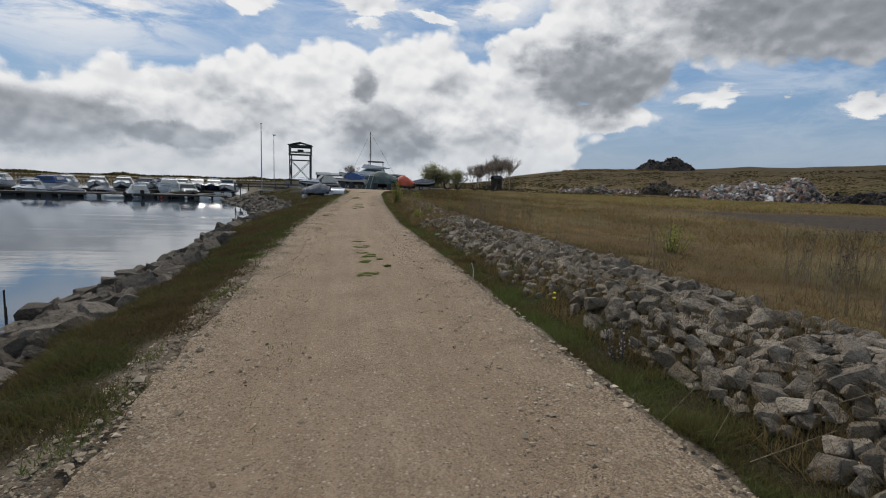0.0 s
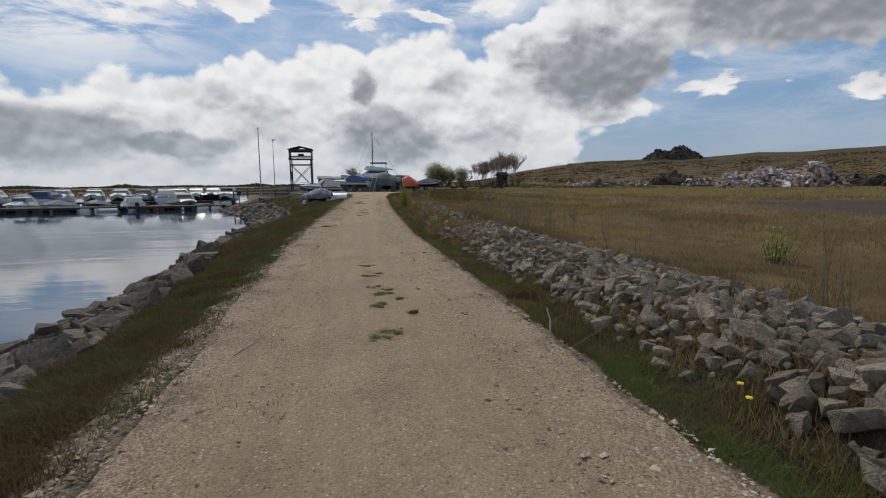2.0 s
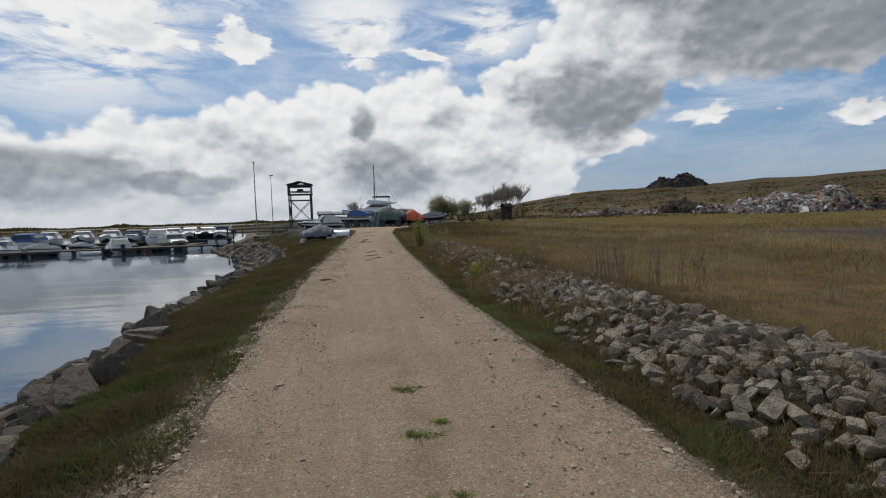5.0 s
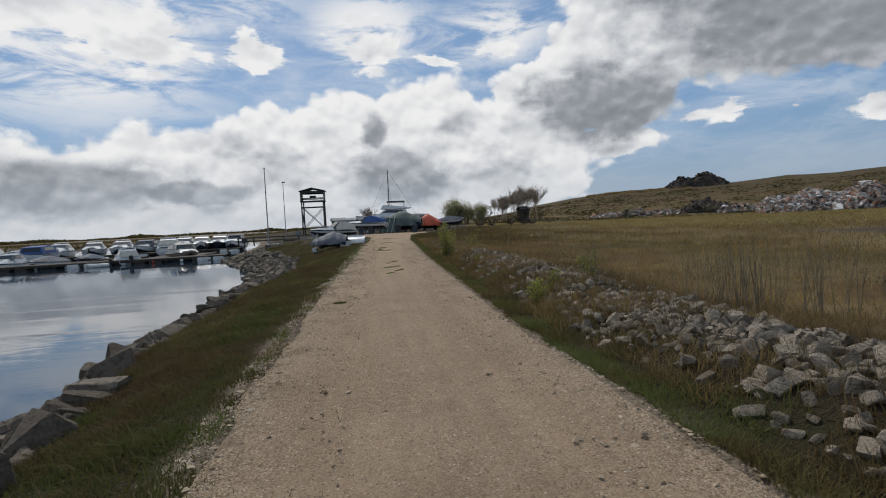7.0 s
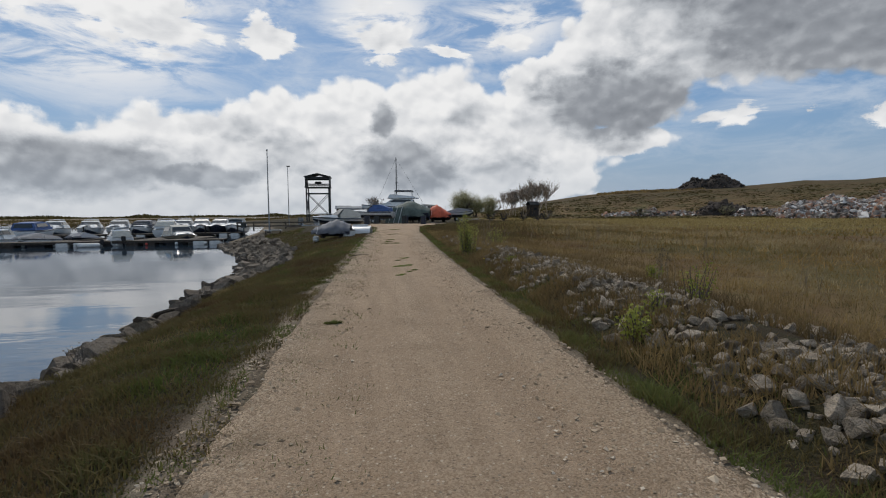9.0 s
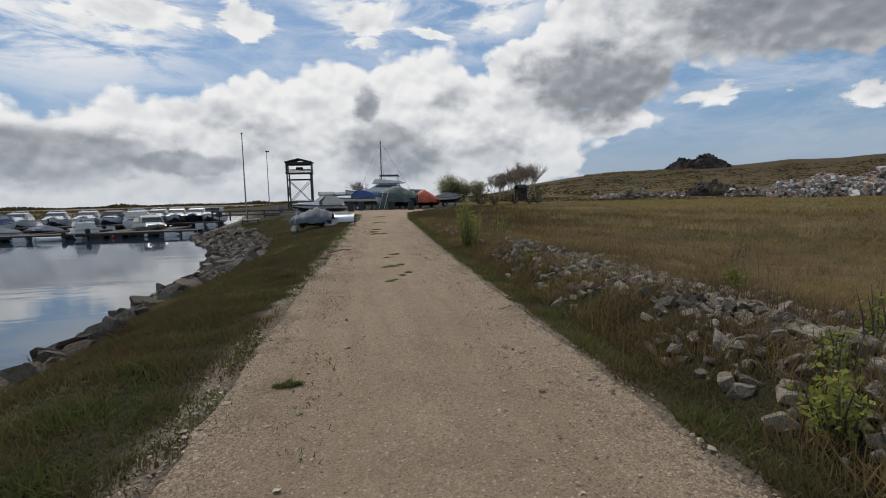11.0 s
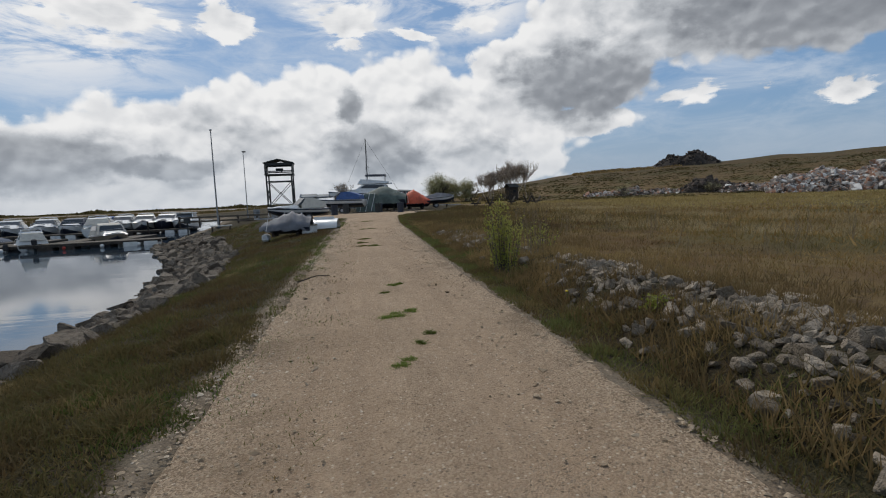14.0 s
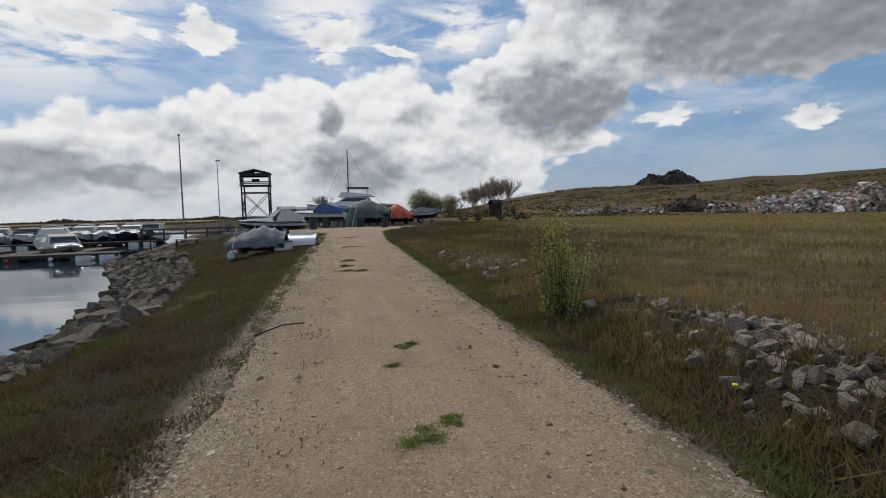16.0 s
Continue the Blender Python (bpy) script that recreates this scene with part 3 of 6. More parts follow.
def prism(bm, profile, wide_low, wide_high, x0=0.0):
    """A side profile of (y, z) spread to both sides, narrower at the top."""
    zs = [z for _, z in profile]
    lo, hi = min(zs), max(zs)
    w = [wide_low + (wide_high - wide_low) * (z - lo) / max(hi - lo, 1e-6) for _, z in profile]
    l = [bm.verts.new((x0 - a, y, z)) for a, (y, z) in zip(w, profile)]
    r = [bm.verts.new((x0 + a, y, z)) for a, (y, z) in zip(w, profile)]
    bm.faces.new(l)
    bm.faces.new(r[::-1])
    n = len(profile)
    for i in range(n):
        j = (i + 1) % n
        bm.faces.new((l[i], r[i], r[j], l[j]))
    return bm


def hull_rings(length, beam, depth, n=14, flare=0.78, lift=0.0):
    rings, sheer = [], []
    for k in range(n):
        s = k / (n - 1)
        b = beam / 2 * (1 - max(0.0, (s - 0.45) / 0.55) ** 2.3) * (0.92 + 0.08 * min(1, s * 4)) + 0.015
        top = depth * (0.92 + 0.28 * s * s) + lift
        keel = depth * 0.75 * max(0.0, (s - 0.6) / 0.4) ** 2.4 + lift
        ch = keel + (top - keel) * 0.38
        y = (s - 0.5) * length
        rings.append([Vector(p) for p in ((-b, y, top), (-b * 0.97, y, ch + (top - ch) * 0.5), (-b * flare, y, ch), (0, y, keel), (b * flare, y, ch), (b * 0.97, y, ch + (top - ch) * 0.5), (b, y, top))])
        sheer.append((b, y, top))
    return rings, sheer


def motor_boat(m, label, length=6.0, beam=2.3, depth=0.95, hull="white_gelcoat", top="cabin", cover="cream_canvas", stripe="navy_paint", engine=False, trailer=False, group="boats", rail=True, lift=0.0):
    """A small motor boat, bow towards its own +y, its keel at its own z = 0."""
    e = root("motor_boat", m, label, "boat", group)
    rings, sheer = hull_rings(length, beam, depth, lift=lift)
    bm = loft(bmesh.new(), rings)
    bm.faces.new([v for v in list(bm.verts)[:7]])
    part("hull", bm, hull, e, shade=True)
    under = loft(bmesh.new(), [[Vector((p.x * 1.012, p.y, p.z - (0.006 if k == 2 else 0.0))) for k, p in enumerate(r[1:6])] for r in [[q[0], q[1].lerp(q[2], 0.55), q[2], q[3], q[4], q[5].lerp(q[4], 0.55), q[6]] for q in rings]])
    part("antifouling", under, "navy_paint", e, "dark painted hull bottom", shade=True)
    bm = bmesh.new()
    loft(bm, [[Vector((-b * 0.97, y, z - 0.02)), Vector((0, y, z + 0.05)), Vector((b * 0.97, y, z - 0.02))] for b, y, z in sheer])
    part("deck", bm, "white_gelcoat", e, shade=True)
    for sgn, nm in ((-1, "rub_rail"), (1, "rub_rail")):
        part(nm, tube(bmesh.new(), [(sgn * (b + 0.01), y, z - 0.07) for b, y, z in sheer], 0.045, 0.045, 5), stripe, e)
    h = depth + lift
    L, B = length, beam / 2
    if top == "cabin":
        part("cabin", prism(bmesh.new(), [(-0.30 * L, h), (-0.28 * L, h + 0.95), (0.02 * L, h + 1.02), (0.12 * L, h + 0.45), (0.30 * L, h + 0.16), (0.32 * L, h)], B * 0.80, B * 0.62), "white_gelcoat", e)
        part("cabin_window", prism(bmesh.new(), [(-0.25 * L, h + 0.48), (-0.25 * L, h + 0.86), (0.0, h + 0.92), (0.075 * L, h + 0.55)], B * 0.735, B * 0.655), "dark_glass", e)
        part("windscreen", prism(bmesh.new(), [(0.105 * L + 0.05, h + 0.50), (0.035 * L + 0.05, h + 0.93), (0.035 * L - 0.1, h + 0.93), (0.105 * L - 0.1, h + 0.50)], B * 0.66, B * 0.58), "dark_glass", e)
        part("cabin_door", prism(bmesh.new(), [(-0.31 * L - 0.02, h + 0.1), (-0.295 * L - 0.02, h + 0.85), (-0.27 * L, h + 0.85), (-0.27 * L, h + 0.1)], B * 0.52, B * 0.48), "dark_glass", e)
        part("roof", prism(bmesh.new(), [(-0.34 * L, h + 1.00), (-0.33 * L, h + 1.06), (0.05 * L, h + 1.10), (0.06 * L, h + 1.04)], B * 0.68, B * 0.64), "white_gelcoat", e)
    elif top == "canopy":
        part("canopy", prism(bmesh.new(), [(-0.46 * L, h - 0.02), (-0.42 * L, h + 0.85), (-0.1 * L, h + 1.0), (0.05 * L, h + 0.85), (0.14 * L, h + 0.25), (0.16 * L, h)], B * 0.9, B * 0.66), cover, e)
        part("canopy_window", prism(bmesh.new(), [(-0.38 * L, h + 0.35), (-0.36 * L, h + 0.74), (-0.04 * L, h + 0.80), (0.03 * L, h + 0.42)], B * 0.855, B * 0.735), "dark_glass", e)
        part("windscreen", prism(bmesh.new(), [(0.13 * L + 0.05, h + 0.33), (0.06 * L + 0.05, h + 0.80), (0.06 * L - 0.15, h + 0.80), (0.13 * L - 0.15, h + 0.33)], B * 0.74, B * 0.62), "dark_glass", e)
        part("rear_window", prism(bmesh.new(), [(-0.448 * L - 0.03, h + 0.30), (-0.426 * L - 0.03, h + 0.74), (-0.40 * L, h + 0.74), (-0.40 * L, h + 0.30)], B * 0.66, B * 0.58), "dark_glass", e)
        part("foredeck", prism(bmesh.new(), [(0.12 * L, h), (0.12 * L, h + 0.34), (0.30 * L, h + 0.2), (0.36 * L, h)], B * 0.72, B * 0.5), "white_gelcoat", e)
    elif top == "cruiser":
        part("foredeck", prism(bmesh.new(), [(0.44 * L, h + 0.10), (0.40 * L, h + 0.20), (0.08 * L, h + 0.46), (-0.02 * L, h + 0.46), (-0.02 * L, h)], B * 0.80, B * 0.52), "white_gelcoat", e)
        part("windscreen", prism(bmesh.new(), [(0.075 * L, h + 0.45), (-0.035 * L, h + 0.86), (-0.06 * L, h + 0.86), (-0.06 * L, h + 0.45)], B * 0.74, B * 0.60), "dark_glass", e)
        part("side_window", prism(bmesh.new(), [(-0.06 * L, h + 0.45), (-0.06 * L, h + 0.84), (-0.28 * L, h + 0.84), (-0.30 * L, h + 0.45)], B * 0.76, B * 0.64), "dark_glass", e)
        part("coaming", prism(bmesh.new(), [(-0.02 * L, h), (-0.02 * L, h + 0.45), (-0.42 * L, h + 0.38), (-0.44 * L, h)], B * 0.88, B * 0.78), "white_gelcoat", e)
        part("hardtop", prism(bmesh.new(), [(-0.03 * L, h + 0.86), (-0.06 * L, h + 0.97), (-0.30 * L, h + 1.00), (-0.34 * L, h + 0.88)], B * 0.68, B * 0.54), "white_gelcoat", e)
        part("aft_canvas", prism(bmesh.new(), [(-0.30 * L, h + 0.40), (-0.30 * L, h + 0.92), (-0.38 * L, h + 0.86), (-0.45 * L, h + 0.30)], B * 0.78, B * 0.58), cover, e)
        part("radar_arch", tube(bmesh.new(), [(-B * 0.66, -0.33 * L, h + 0.4), (-B * 0.58, -0.29 * L, h + 1.12), (0, -0.28 * L, h + 1.2), (B * 0.58, -0.29 * L, h + 1.12), (B * 0.66, -0.33 * L, h + 0.4)], 0.05, 0.05, 5), "white_gelcoat", e)
        part("hatch", block(bmesh.new(), 0, 0.22 * L, h + 0.37, 0.5, 0.5, 0.05, bevel=0.015), "dark_glass", e)
    elif top == "cover":
        part("cover", prism(bmesh.new(), [(-0.49 * L, h - 0.1), (-0.46 * L, h + 0.12), (-0.05 * L, h + 0.55), (0.1 * L, h + 0.5), (0.42 * L, h + 0.25), (0.47 * L, h + 0.1)], B * 0.98, B * 0.25), cover, e)
    elif top == "screen":
        part("foredeck", prism(bmesh.new(), [(0.02 * L, h), (0.02 * L, h + 0.26), (0.30 * L, h + 0.22), (0.42 * L, h + 0.12)], B * 0.85, B * 0.55), "white_gelcoat", e)
        part("windscreen", prism(bmesh.new(), [(-0.02 * L, h + 0.25), (-0.10 * L, h + 0.72), (-0.085 * L, h + 0.74), (0.04 * L, h + 0.27)], B * 0.80, B * 0.66), "dark_glass", e)
        part("cover", prism(bmesh.new(), [(-0.46 * L, h), (-0.44 * L, h + 0.42), (-0.24 * L, h + 0.78), (-0.09 * L, h + 0.78), (-0.02 * L, h + 0.28), (-0.02 * L, h)], B * 0.92, B * 0.6), cover, e)
    if rail:
        for sgn in (-1, 1):
            pts = [(sgn * b * 0.9, y, z + 0.34) for b, y, z in sheer[7:]]
            part("bow_rail", tube(bmesh.new(), pts, 0.018, 0.018, 4), "galvanised_steel", e)
            for b, y, z in sheer[7:13:2]:
                part("stanchion", tube(bmesh.new(), [(sgn * b * 0.9, y, z - 0.02), (sgn * b * 0.9, y, z + 0.34)], 0.015, 0.015, 4), "galvanised_steel", e)
    if engine:
        bm = block(bmesh.new(), 0, -L / 2 - 0.22, h + 0.18, 0.34, 0.5, 0.46, bevel=0.08)
        cowl = part("outboard_engine", bm, "black_rubber", e)
        part("shaft", block(bmesh.new(), 0, -L / 2 - 0.2, h - 0.35, 0.14, 0.22, 0.75, bevel=0.03), "black_rubber", cowl)
    if trailer:
        for y in (-0.12 * L, 0.25 * L):
            part("support", block(block(bmesh.new(), 0, y, lift * 0.5 + 0.06, B * 1.2, 0.12, 0.12), 0, y, lift * 0.25 + 0.02, 0.16, 0.16, lift * 0.5 + 0.1), "dark_wood", e)
        for sgn in (-1, 1):
            bm = bmesh.new()
            bmesh.ops.create_cone(bm, cap_ends=True, segments=16, radius1=0.3, radius2=0.3, depth=0.18, matrix=pose(sgn * B * 0.9, -0.12 * L, 0.29, 0, 90, 0))
            w = part("wheel", bm, "black_rubber", e)
            bm = bmesh.new()
            bmesh.ops.create_cone(bm, cap_ends=True, segments=12, radius1=0.16, radius2=0.16, depth=0.2, matrix=pose(sgn * B * 0.9, -0.12 * L, 0.29, 0, 90, 0))
            part("rim", bm, "galvanised_steel", w)
        part("drawbar", block(bmesh.new(), 0, 0.3 * L, 0.3, 0.1, L * 0.85, 0.1), "galvanised_steel", e)
    return e


def tarp_boat(m, label, length, beam, low, high, mat, peak=0.5, sag=0.12, seed=1, group="stored boats"):
    """A boat under a draped sheet: humped, creased, with a scalloped hem; stocks below."""
    e = root("covered_boat", m, label, "boat", group)
    r = random.Random(seed)
    rings, n = [], 18
    for k in range(n):
        s = k / (n - 1)
        b = beam / 2 * (1 - max(0, (s - 0.55) / 0.45) ** 2.2) * (0.75 + 0.25 * min(1, s * 5)) + 0.03
        ridge = low + (high - low) * (1 - abs(s - peak) / max(peak, 1 - peak)) ** 0.75
        y = (s - 0.5) * length
        hem = low * 0.55 + sag * (k % 2) + r.uniform(-0.05, 0.05)
        ring = []
        for t in (-1, -0.92, -0.6, -0.25, 0, 0.25, 0.6, 0.92, 1):
            a = abs(t)
            z = ridge + (low - ridge) * a ** 1.25 if a < 0.95 else hem
            ring.append(Vector((b * (t if a < 0.95 else math.copysign(0.97, t)) + r.uniform(-0.025, 0.025), y, z + (0.035 if k % 3 == 0 else -0.015) + r.uniform(-0.02, 0.02))))
        rings.append(ring)
    part("tarpaulin", loft(bmesh.new(), rings), mat, e, shade=True)
    hr, _ = hull_rings(length * 0.97, beam * 0.92, low * 0.8, lift=low * 0.18)
    part("hull", loft(bmesh.new(), hr), "navy_paint", e, shade=True)
    for y in (-0.25, 0.2):
        part("stock", block(bmesh.new(), 0, y * length, low * 0.14, beam * 0.6, 0.14, low * 0.4), "dark_wood", e)
    for y in (-0.32, 0.0, 0.3):
        part("rope", tube(bmesh.new(), [(-beam * 0.5, y * length, low * 0.6), (-beam * 0.36, y * length, low * 0.95 + 0.06), (0, y * length, high * 0.93 + 0.1 - 0.2 * abs(y)), (beam * 0.36, y * length, low * 0.95 + 0.06), (beam * 0.5, y * length, low * 0.6)], 0.012, 0.012, 4), "white_float", e)
    return e


def at(x, y, dz=0.0, turn=0.0, roll=0.0):
    return pose(x, y, float(land(x, y)) + dz, 0, roll, turn)


# ---- stones ----
def stone_shape(seed, flat=0.7):
    """A quarried block: a skewed box with its corners knocked off."""
    r = random.Random(seed)
    bm = bmesh.new()
    skew = r.uniform(-0.35, 0.35), r.uniform(-0.3, 0.3)
    for cx in (-1, 1):
        for cy in (-1, 1):
            for cz in (-1, 1):
                p = Vector((cx * r.uniform(0.55, 1.0), cy * r.uniform(0.45, 0.85), cz * flat * r.uniform(0.6, 1.15)))
                p.x += skew[0] * cz * 0.5
                p.y += skew[1] * cz * 0.5
                cut = r.uniform(0.30, 0.80)
                for axis in range(3):
                    q = p.copy()
                    q[axis] *= 1 - cut * r.uniform(0.4, 1.0)
                    bm.verts.new(q)
    res = bmesh.ops.convex_hull(bm, input=bm.verts)
    loose = {g for g in res["geom_interior"] + res["geom_unused"] if isinstance(g, bmesh.types.BMVert)}
    bmesh.ops.delete(bm, geom=list(loose), context="VERTS")
    bmesh.ops.triangulate(bm, faces=bm.faces)
    me = bpy.data.meshes.new("stone")
    bm.to_mesh(me)
    bm.free()
    return me


SHAPES = [stone_shape(40 + k, 0.42 + 0.045 * (k % 8)) for k in range(16)]
SHAPE_ARR = []
for me in SHAPES:
    co = np.zeros(len(me.vertices) * 3)
    me.vertices.foreach_get("co", co)
    SHAPE_ARR.append((co.reshape(-1, 3), np.array([list(p.vertices) for p in me.polygons])))


def turns(n, tilt):
    """Random turning matrices."""
    out = np.zeros((n, 3, 3))
    for k in range(n):
        out[k] = np.array(Euler((rng.normal(0, tilt), rng.normal(0, tilt), rng.uniform(0, 6.28))).to_matrix())
    return out


def joined_stones(name, pos, size, mat, tilt=0.5):
    rot = turns(len(pos), tilt)
    vs, fs, base = [], [], 0
    for k, (p, s) in enumerate(zip(pos, size)):
        co, f = SHAPE_ARR[int(rng.integers(len(SHAPE_ARR)))]
        sc = np.array([s * rng.uniform(0.8, 1.3), s * rng.uniform(0.7, 1.05), s * rng.uniform(0.7, 1.1)])
        vs.append((co * sc) @ rot[k].T + p)
        fs.append(f + base)
        base += len(co)
    return quads(name, np.concatenate(vs), np.concatenate(fs), mat, smooth_faces=False)


def single_stones(parent, name, pos, size, mat, tilt=0.45):
    meshes = []
    for me in SHAPES:
        c = me.copy()
        c.name = name
        c.materials.append(MATS[mat])
        meshes.append(c)
    rot = turns(len(pos), tilt)
    for k, (p, s) in enumerate(zip(pos, size)):
        ob = new(name, meshes[int(rng.integers(len(meshes)))])
        ob.parent = parent
        sc = Matrix.Diagonal((s * rng.uniform(0.8, 1.25), s * rng.uniform(0.75, 1.05), s * rng.uniform(0.75, 1.1), 1))
        ob.matrix_basis = Matrix.Translation(p) @ Matrix(rot[k].tolist()).to_4x4() @ sc


def scatter_apart(n, draw, gap):
    """Points drawn one by one, none nearer to another than gap times both sizes."""
    kept, cells = [], {}
    for _ in range(n):
        x, y, s = draw()
        c = (int(x // 0.7), int(y // 0.7))
        near = [q for dx in (-1, 0, 1) for dy in (-1, 0, 1) for q in cells.get((c[0] + dx, c[1] + dy), ())]
        if all((x - a) ** 2 + (y - b) ** 2 > (gap * (s + t)) ** 2 for a, b, t in near):
            kept.append((x, y, s))
            cells.setdefault(c, []).append((x, y, s))
    return np.array(kept)


def make_stones():
    berm_w = lambda y: np.interp(y, [-5, 12, 15, 23, 26, 27.5, 31, 32.5, 35, 37], [1, 1, 0.95, 0.80, 0.42, 0.02, 0.02, 0.55, 0.45, 0])

    def draw_berm():
        while True:
            y = rng.uniform(-4, 37)
            dr = rng.uniform(0.5, 3.1)
            core = np.exp(-((dr - np.interp(y, [0, 14, 19, 26, 33], [1.30, 1.25, 1.75, 1.8, 1.5])) / np.interp(y, [0, 14, 19], [0.50, 0.48, 0.78])) ** 2)
            patch = 0.50 + 0.55 * rough_noise(np.array(dr * 1.7), np.array(y), 1.3, 8)
            if rng.uniform() < core * berm_w(y) * np.clip(patch + (0.22 if y < 13 else -0.12), 0.02, 1):
                break
        s = float(np.clip(rng.lognormal(math.log(0.078 if y < 13 else 0.057), 0.36), 0.03, 0.118 if y < 13 else 0.10))
        return float(np.interp(y, YS, RIGHT)) + dr, y, s

    pts = scatter_apart(10000, draw_berm, 0.50)
    z = land(pts[:, 0], pts[:, 1]) + pts[:, 2] * 0.20
    pos = np.column_stack([pts[:, 0], pts[:, 1], z])
    bank = root("rubble_bank", Matrix(), "low bank of grey broken stones beside the gravel track", "stone bank")
    near = (pts[:, 1] > 3.2) & (pts[:, 1] < 12.0) & (pts[:, 2] > 0.066)
    idx = np.flatnonzero(near)[:300]
    mask = np.zeros(len(pts), bool)
    mask[idx] = True
    single_stones(bank, "stone", pos[mask], pts[mask, 2], "berm_stone")
    rest = joined_stones("rubble", pos[~mask], pts[~mask, 2], "berm_stone")
    rest.parent = bank
    tagged(rest, kind="stuff")
    # a second, lower layer fills the gaps
    fill = np.array([draw_berm() for _ in range(1300)])
    fill[:, 2] *= 0.6
    f = joined_stones("rubble_fill", np.column_stack([fill[:, 0], fill[:, 1], land(fill[:, 0], fill[:, 1]) + 0.01]), fill[:, 2], "berm_stone")
    f.parent = bank
    tagged(f, kind="stuff")

    def draw_shore():
        y = rng.uniform(-2, 62)
        wide = float(riprap(y))
        t = rng.uniform(-0.15, 1.08)
        s = float(np.clip(rng.lognormal(math.log(0.20), 0.45), 0.09, 0.32))
        return float(shore(y)) + t * wide, y, s

    pts = scatter_apart(6500, draw_shore, 0.47)
    z = np.maximum(land(pts[:, 0], pts[:, 1]), WATER - 0.1) + pts[:, 2] * 0.18
    pos = np.column_stack([pts[:, 0], pts[:, 1], z])
    rip = root("shore_riprap", Matrix(), "sloping shore of large grey boulders at the waterline", "boulder shore")
    order = np.argsort(-(pts[:, 2] - 0.004 * np.abs(pts[:, 1] - 18)))
    big = np.zeros(len(pts), bool)
    big[order[:300]] = True
    single_stones(rip, "boulder", pos[big], pts[big, 2], "shore_boulder", 0.35)
    rest = joined_stones("boulder_fill", pos[~big], pts[~big, 2], "shore_boulder", 0.4)
    rest.parent = rip
    tagged(rest, kind="stuff")
    fill = np.array([draw_shore() for _ in range(2200)])
    fill[:, 2] *= 0.45
    f = joined_stones("cobble_fill", np.column_stack([fill[:, 0], fill[:, 1], np.maximum(land(fill[:, 0], fill[:, 1]), WATER - 0.1) + 0.02]), fill[:, 2], "shore_boulder")
    f.parent = rip
    tagged(f, kind="stuff")
    # pebbles along the edges of the track and over it
    n = 30000
    y = toward(n, 0.6, 42, 1.25)
    side = rng.uniform(size=n)
    u = np.abs(rng.normal(0, 0.40, n))
    x = np.where(side < 0.48, np.interp(y, YS, LEFT) - 0.25 + u, np.interp(y, YS, RIGHT) + 0.02 - u)
    mid = side > 0.80
    x[mid] = np.interp(y[mid], YS, LEFT) + rng.uniform(0, 1, mid.sum()) * 3.3
    wide = (side < 0.2) & (y < 13)
    x[wide] = np.interp(y[wide], YS, LEFT) - 0.35 + rng.uniform(0, 0.8, wide.sum())
    s = np.clip(rng.lognormal(math.log(0.0105), 0.45, n), 0.005, 0.035)
    s[mid] *= 0.75
    inside = (x > road_left(y)) & (x < road_right(y))
    z = np.where(inside, 0.01 * y + 0.012, land(x, y) - 0.005) + s * 0.2
    oct_v = np.array([[1, 0, 0], [-1, 0, 0], [0, 1, 0], [0, -1, 0], [0, 0, 0.75], [0, 0, -0.75]], float)
    oct_f = np.array([[0, 2, 4], [2, 1, 4], [1, 3, 4], [3, 0, 4], [2, 0, 5], [1, 2, 5], [3, 1, 5], [0, 3, 5]])
    v = oct_v[None] * (s[:, None] * rng.uniform(0.65, 1.35, (n, 3)) * np.array([1, 1, 0.6]))[:, None, :] + rng.normal(0, 0.18, (n, 6, 3)) * s[:, None, None]
    a = rng.uniform(0, 6.283, n)[:, None]
    v = np.stack([v[..., 0] * np.cos(a) - v[..., 1] * np.sin(a), v[..., 0] * np.sin(a) + v[..., 1] * np.cos(a), v[..., 2]], -1) + np.column_stack([x, y, z])[:, None]
    peb = quads("pebbles", v.reshape(-1, 3), (np.arange(n)[:, None, None] * 6 + oct_f[None]).reshape(-1, 3), "pebble", smooth_faces=False)
    tagged(peb, "loose pale pebbles on the gravel track and its edges", "pebbles", kind="stuff")


# ---- grass and weeds ----
def grass(name, x, y, z, h, w, mat, label, lean=0.35, seg=2, category="grass", parent=None):
    n = len(x)
    a = rng.uniform(0, 2 * np.pi, n)
    dx, dy = np.cos(a), np.sin(a)
    b = rng.uniform(0, 2 * np.pi, n)
    ln = np.abs(rng.normal(0, lean, n)) * h
    lx, ly = np.cos(b) * ln, np.sin(b) * ln
    rows = [(0.0, 1.0, 0.0), (0.55, 0.8, 0.32), (1.0, 0.12, 1.0)] if seg == 2 else [(0.0, 1.0, 0.0), (1.0, 0.15, 1.0)]
    co = np.zeros((n, len(rows), 2, 3))
    for k, (t, ww, bend) in enumerate(rows):
        for j, sgn in enumerate((-0.5, 0.5)):
            co[:, k, j, 0] = x + sgn * w * ww * dx + lx * bend
            co[:, k, j, 1] = y + sgn * w * ww * dy + ly * bend
            co[:, k, j, 2] = z - 0.015 + h * t * (1 - 0.15 * bend)
    m = 2 * len(rows)
    base = (np.arange(n) * m)[:, None]
    f = np.concatenate([base + np.array([[2 * k, 2 * k + 1, 2 * k + 3, 2 * k + 2]]) for k in range(len(rows) - 1)])
    ob = quads(name, co.reshape(-1, 3), f, mat)
    if parent is not None:
        ob.parent = parent
        return ob
    return tagged(ob, label, category, kind="stuff")


def toward(n, lo, hi, power=1.6):
    return lo + (hi - lo) * rng.uniform(size=n) ** power


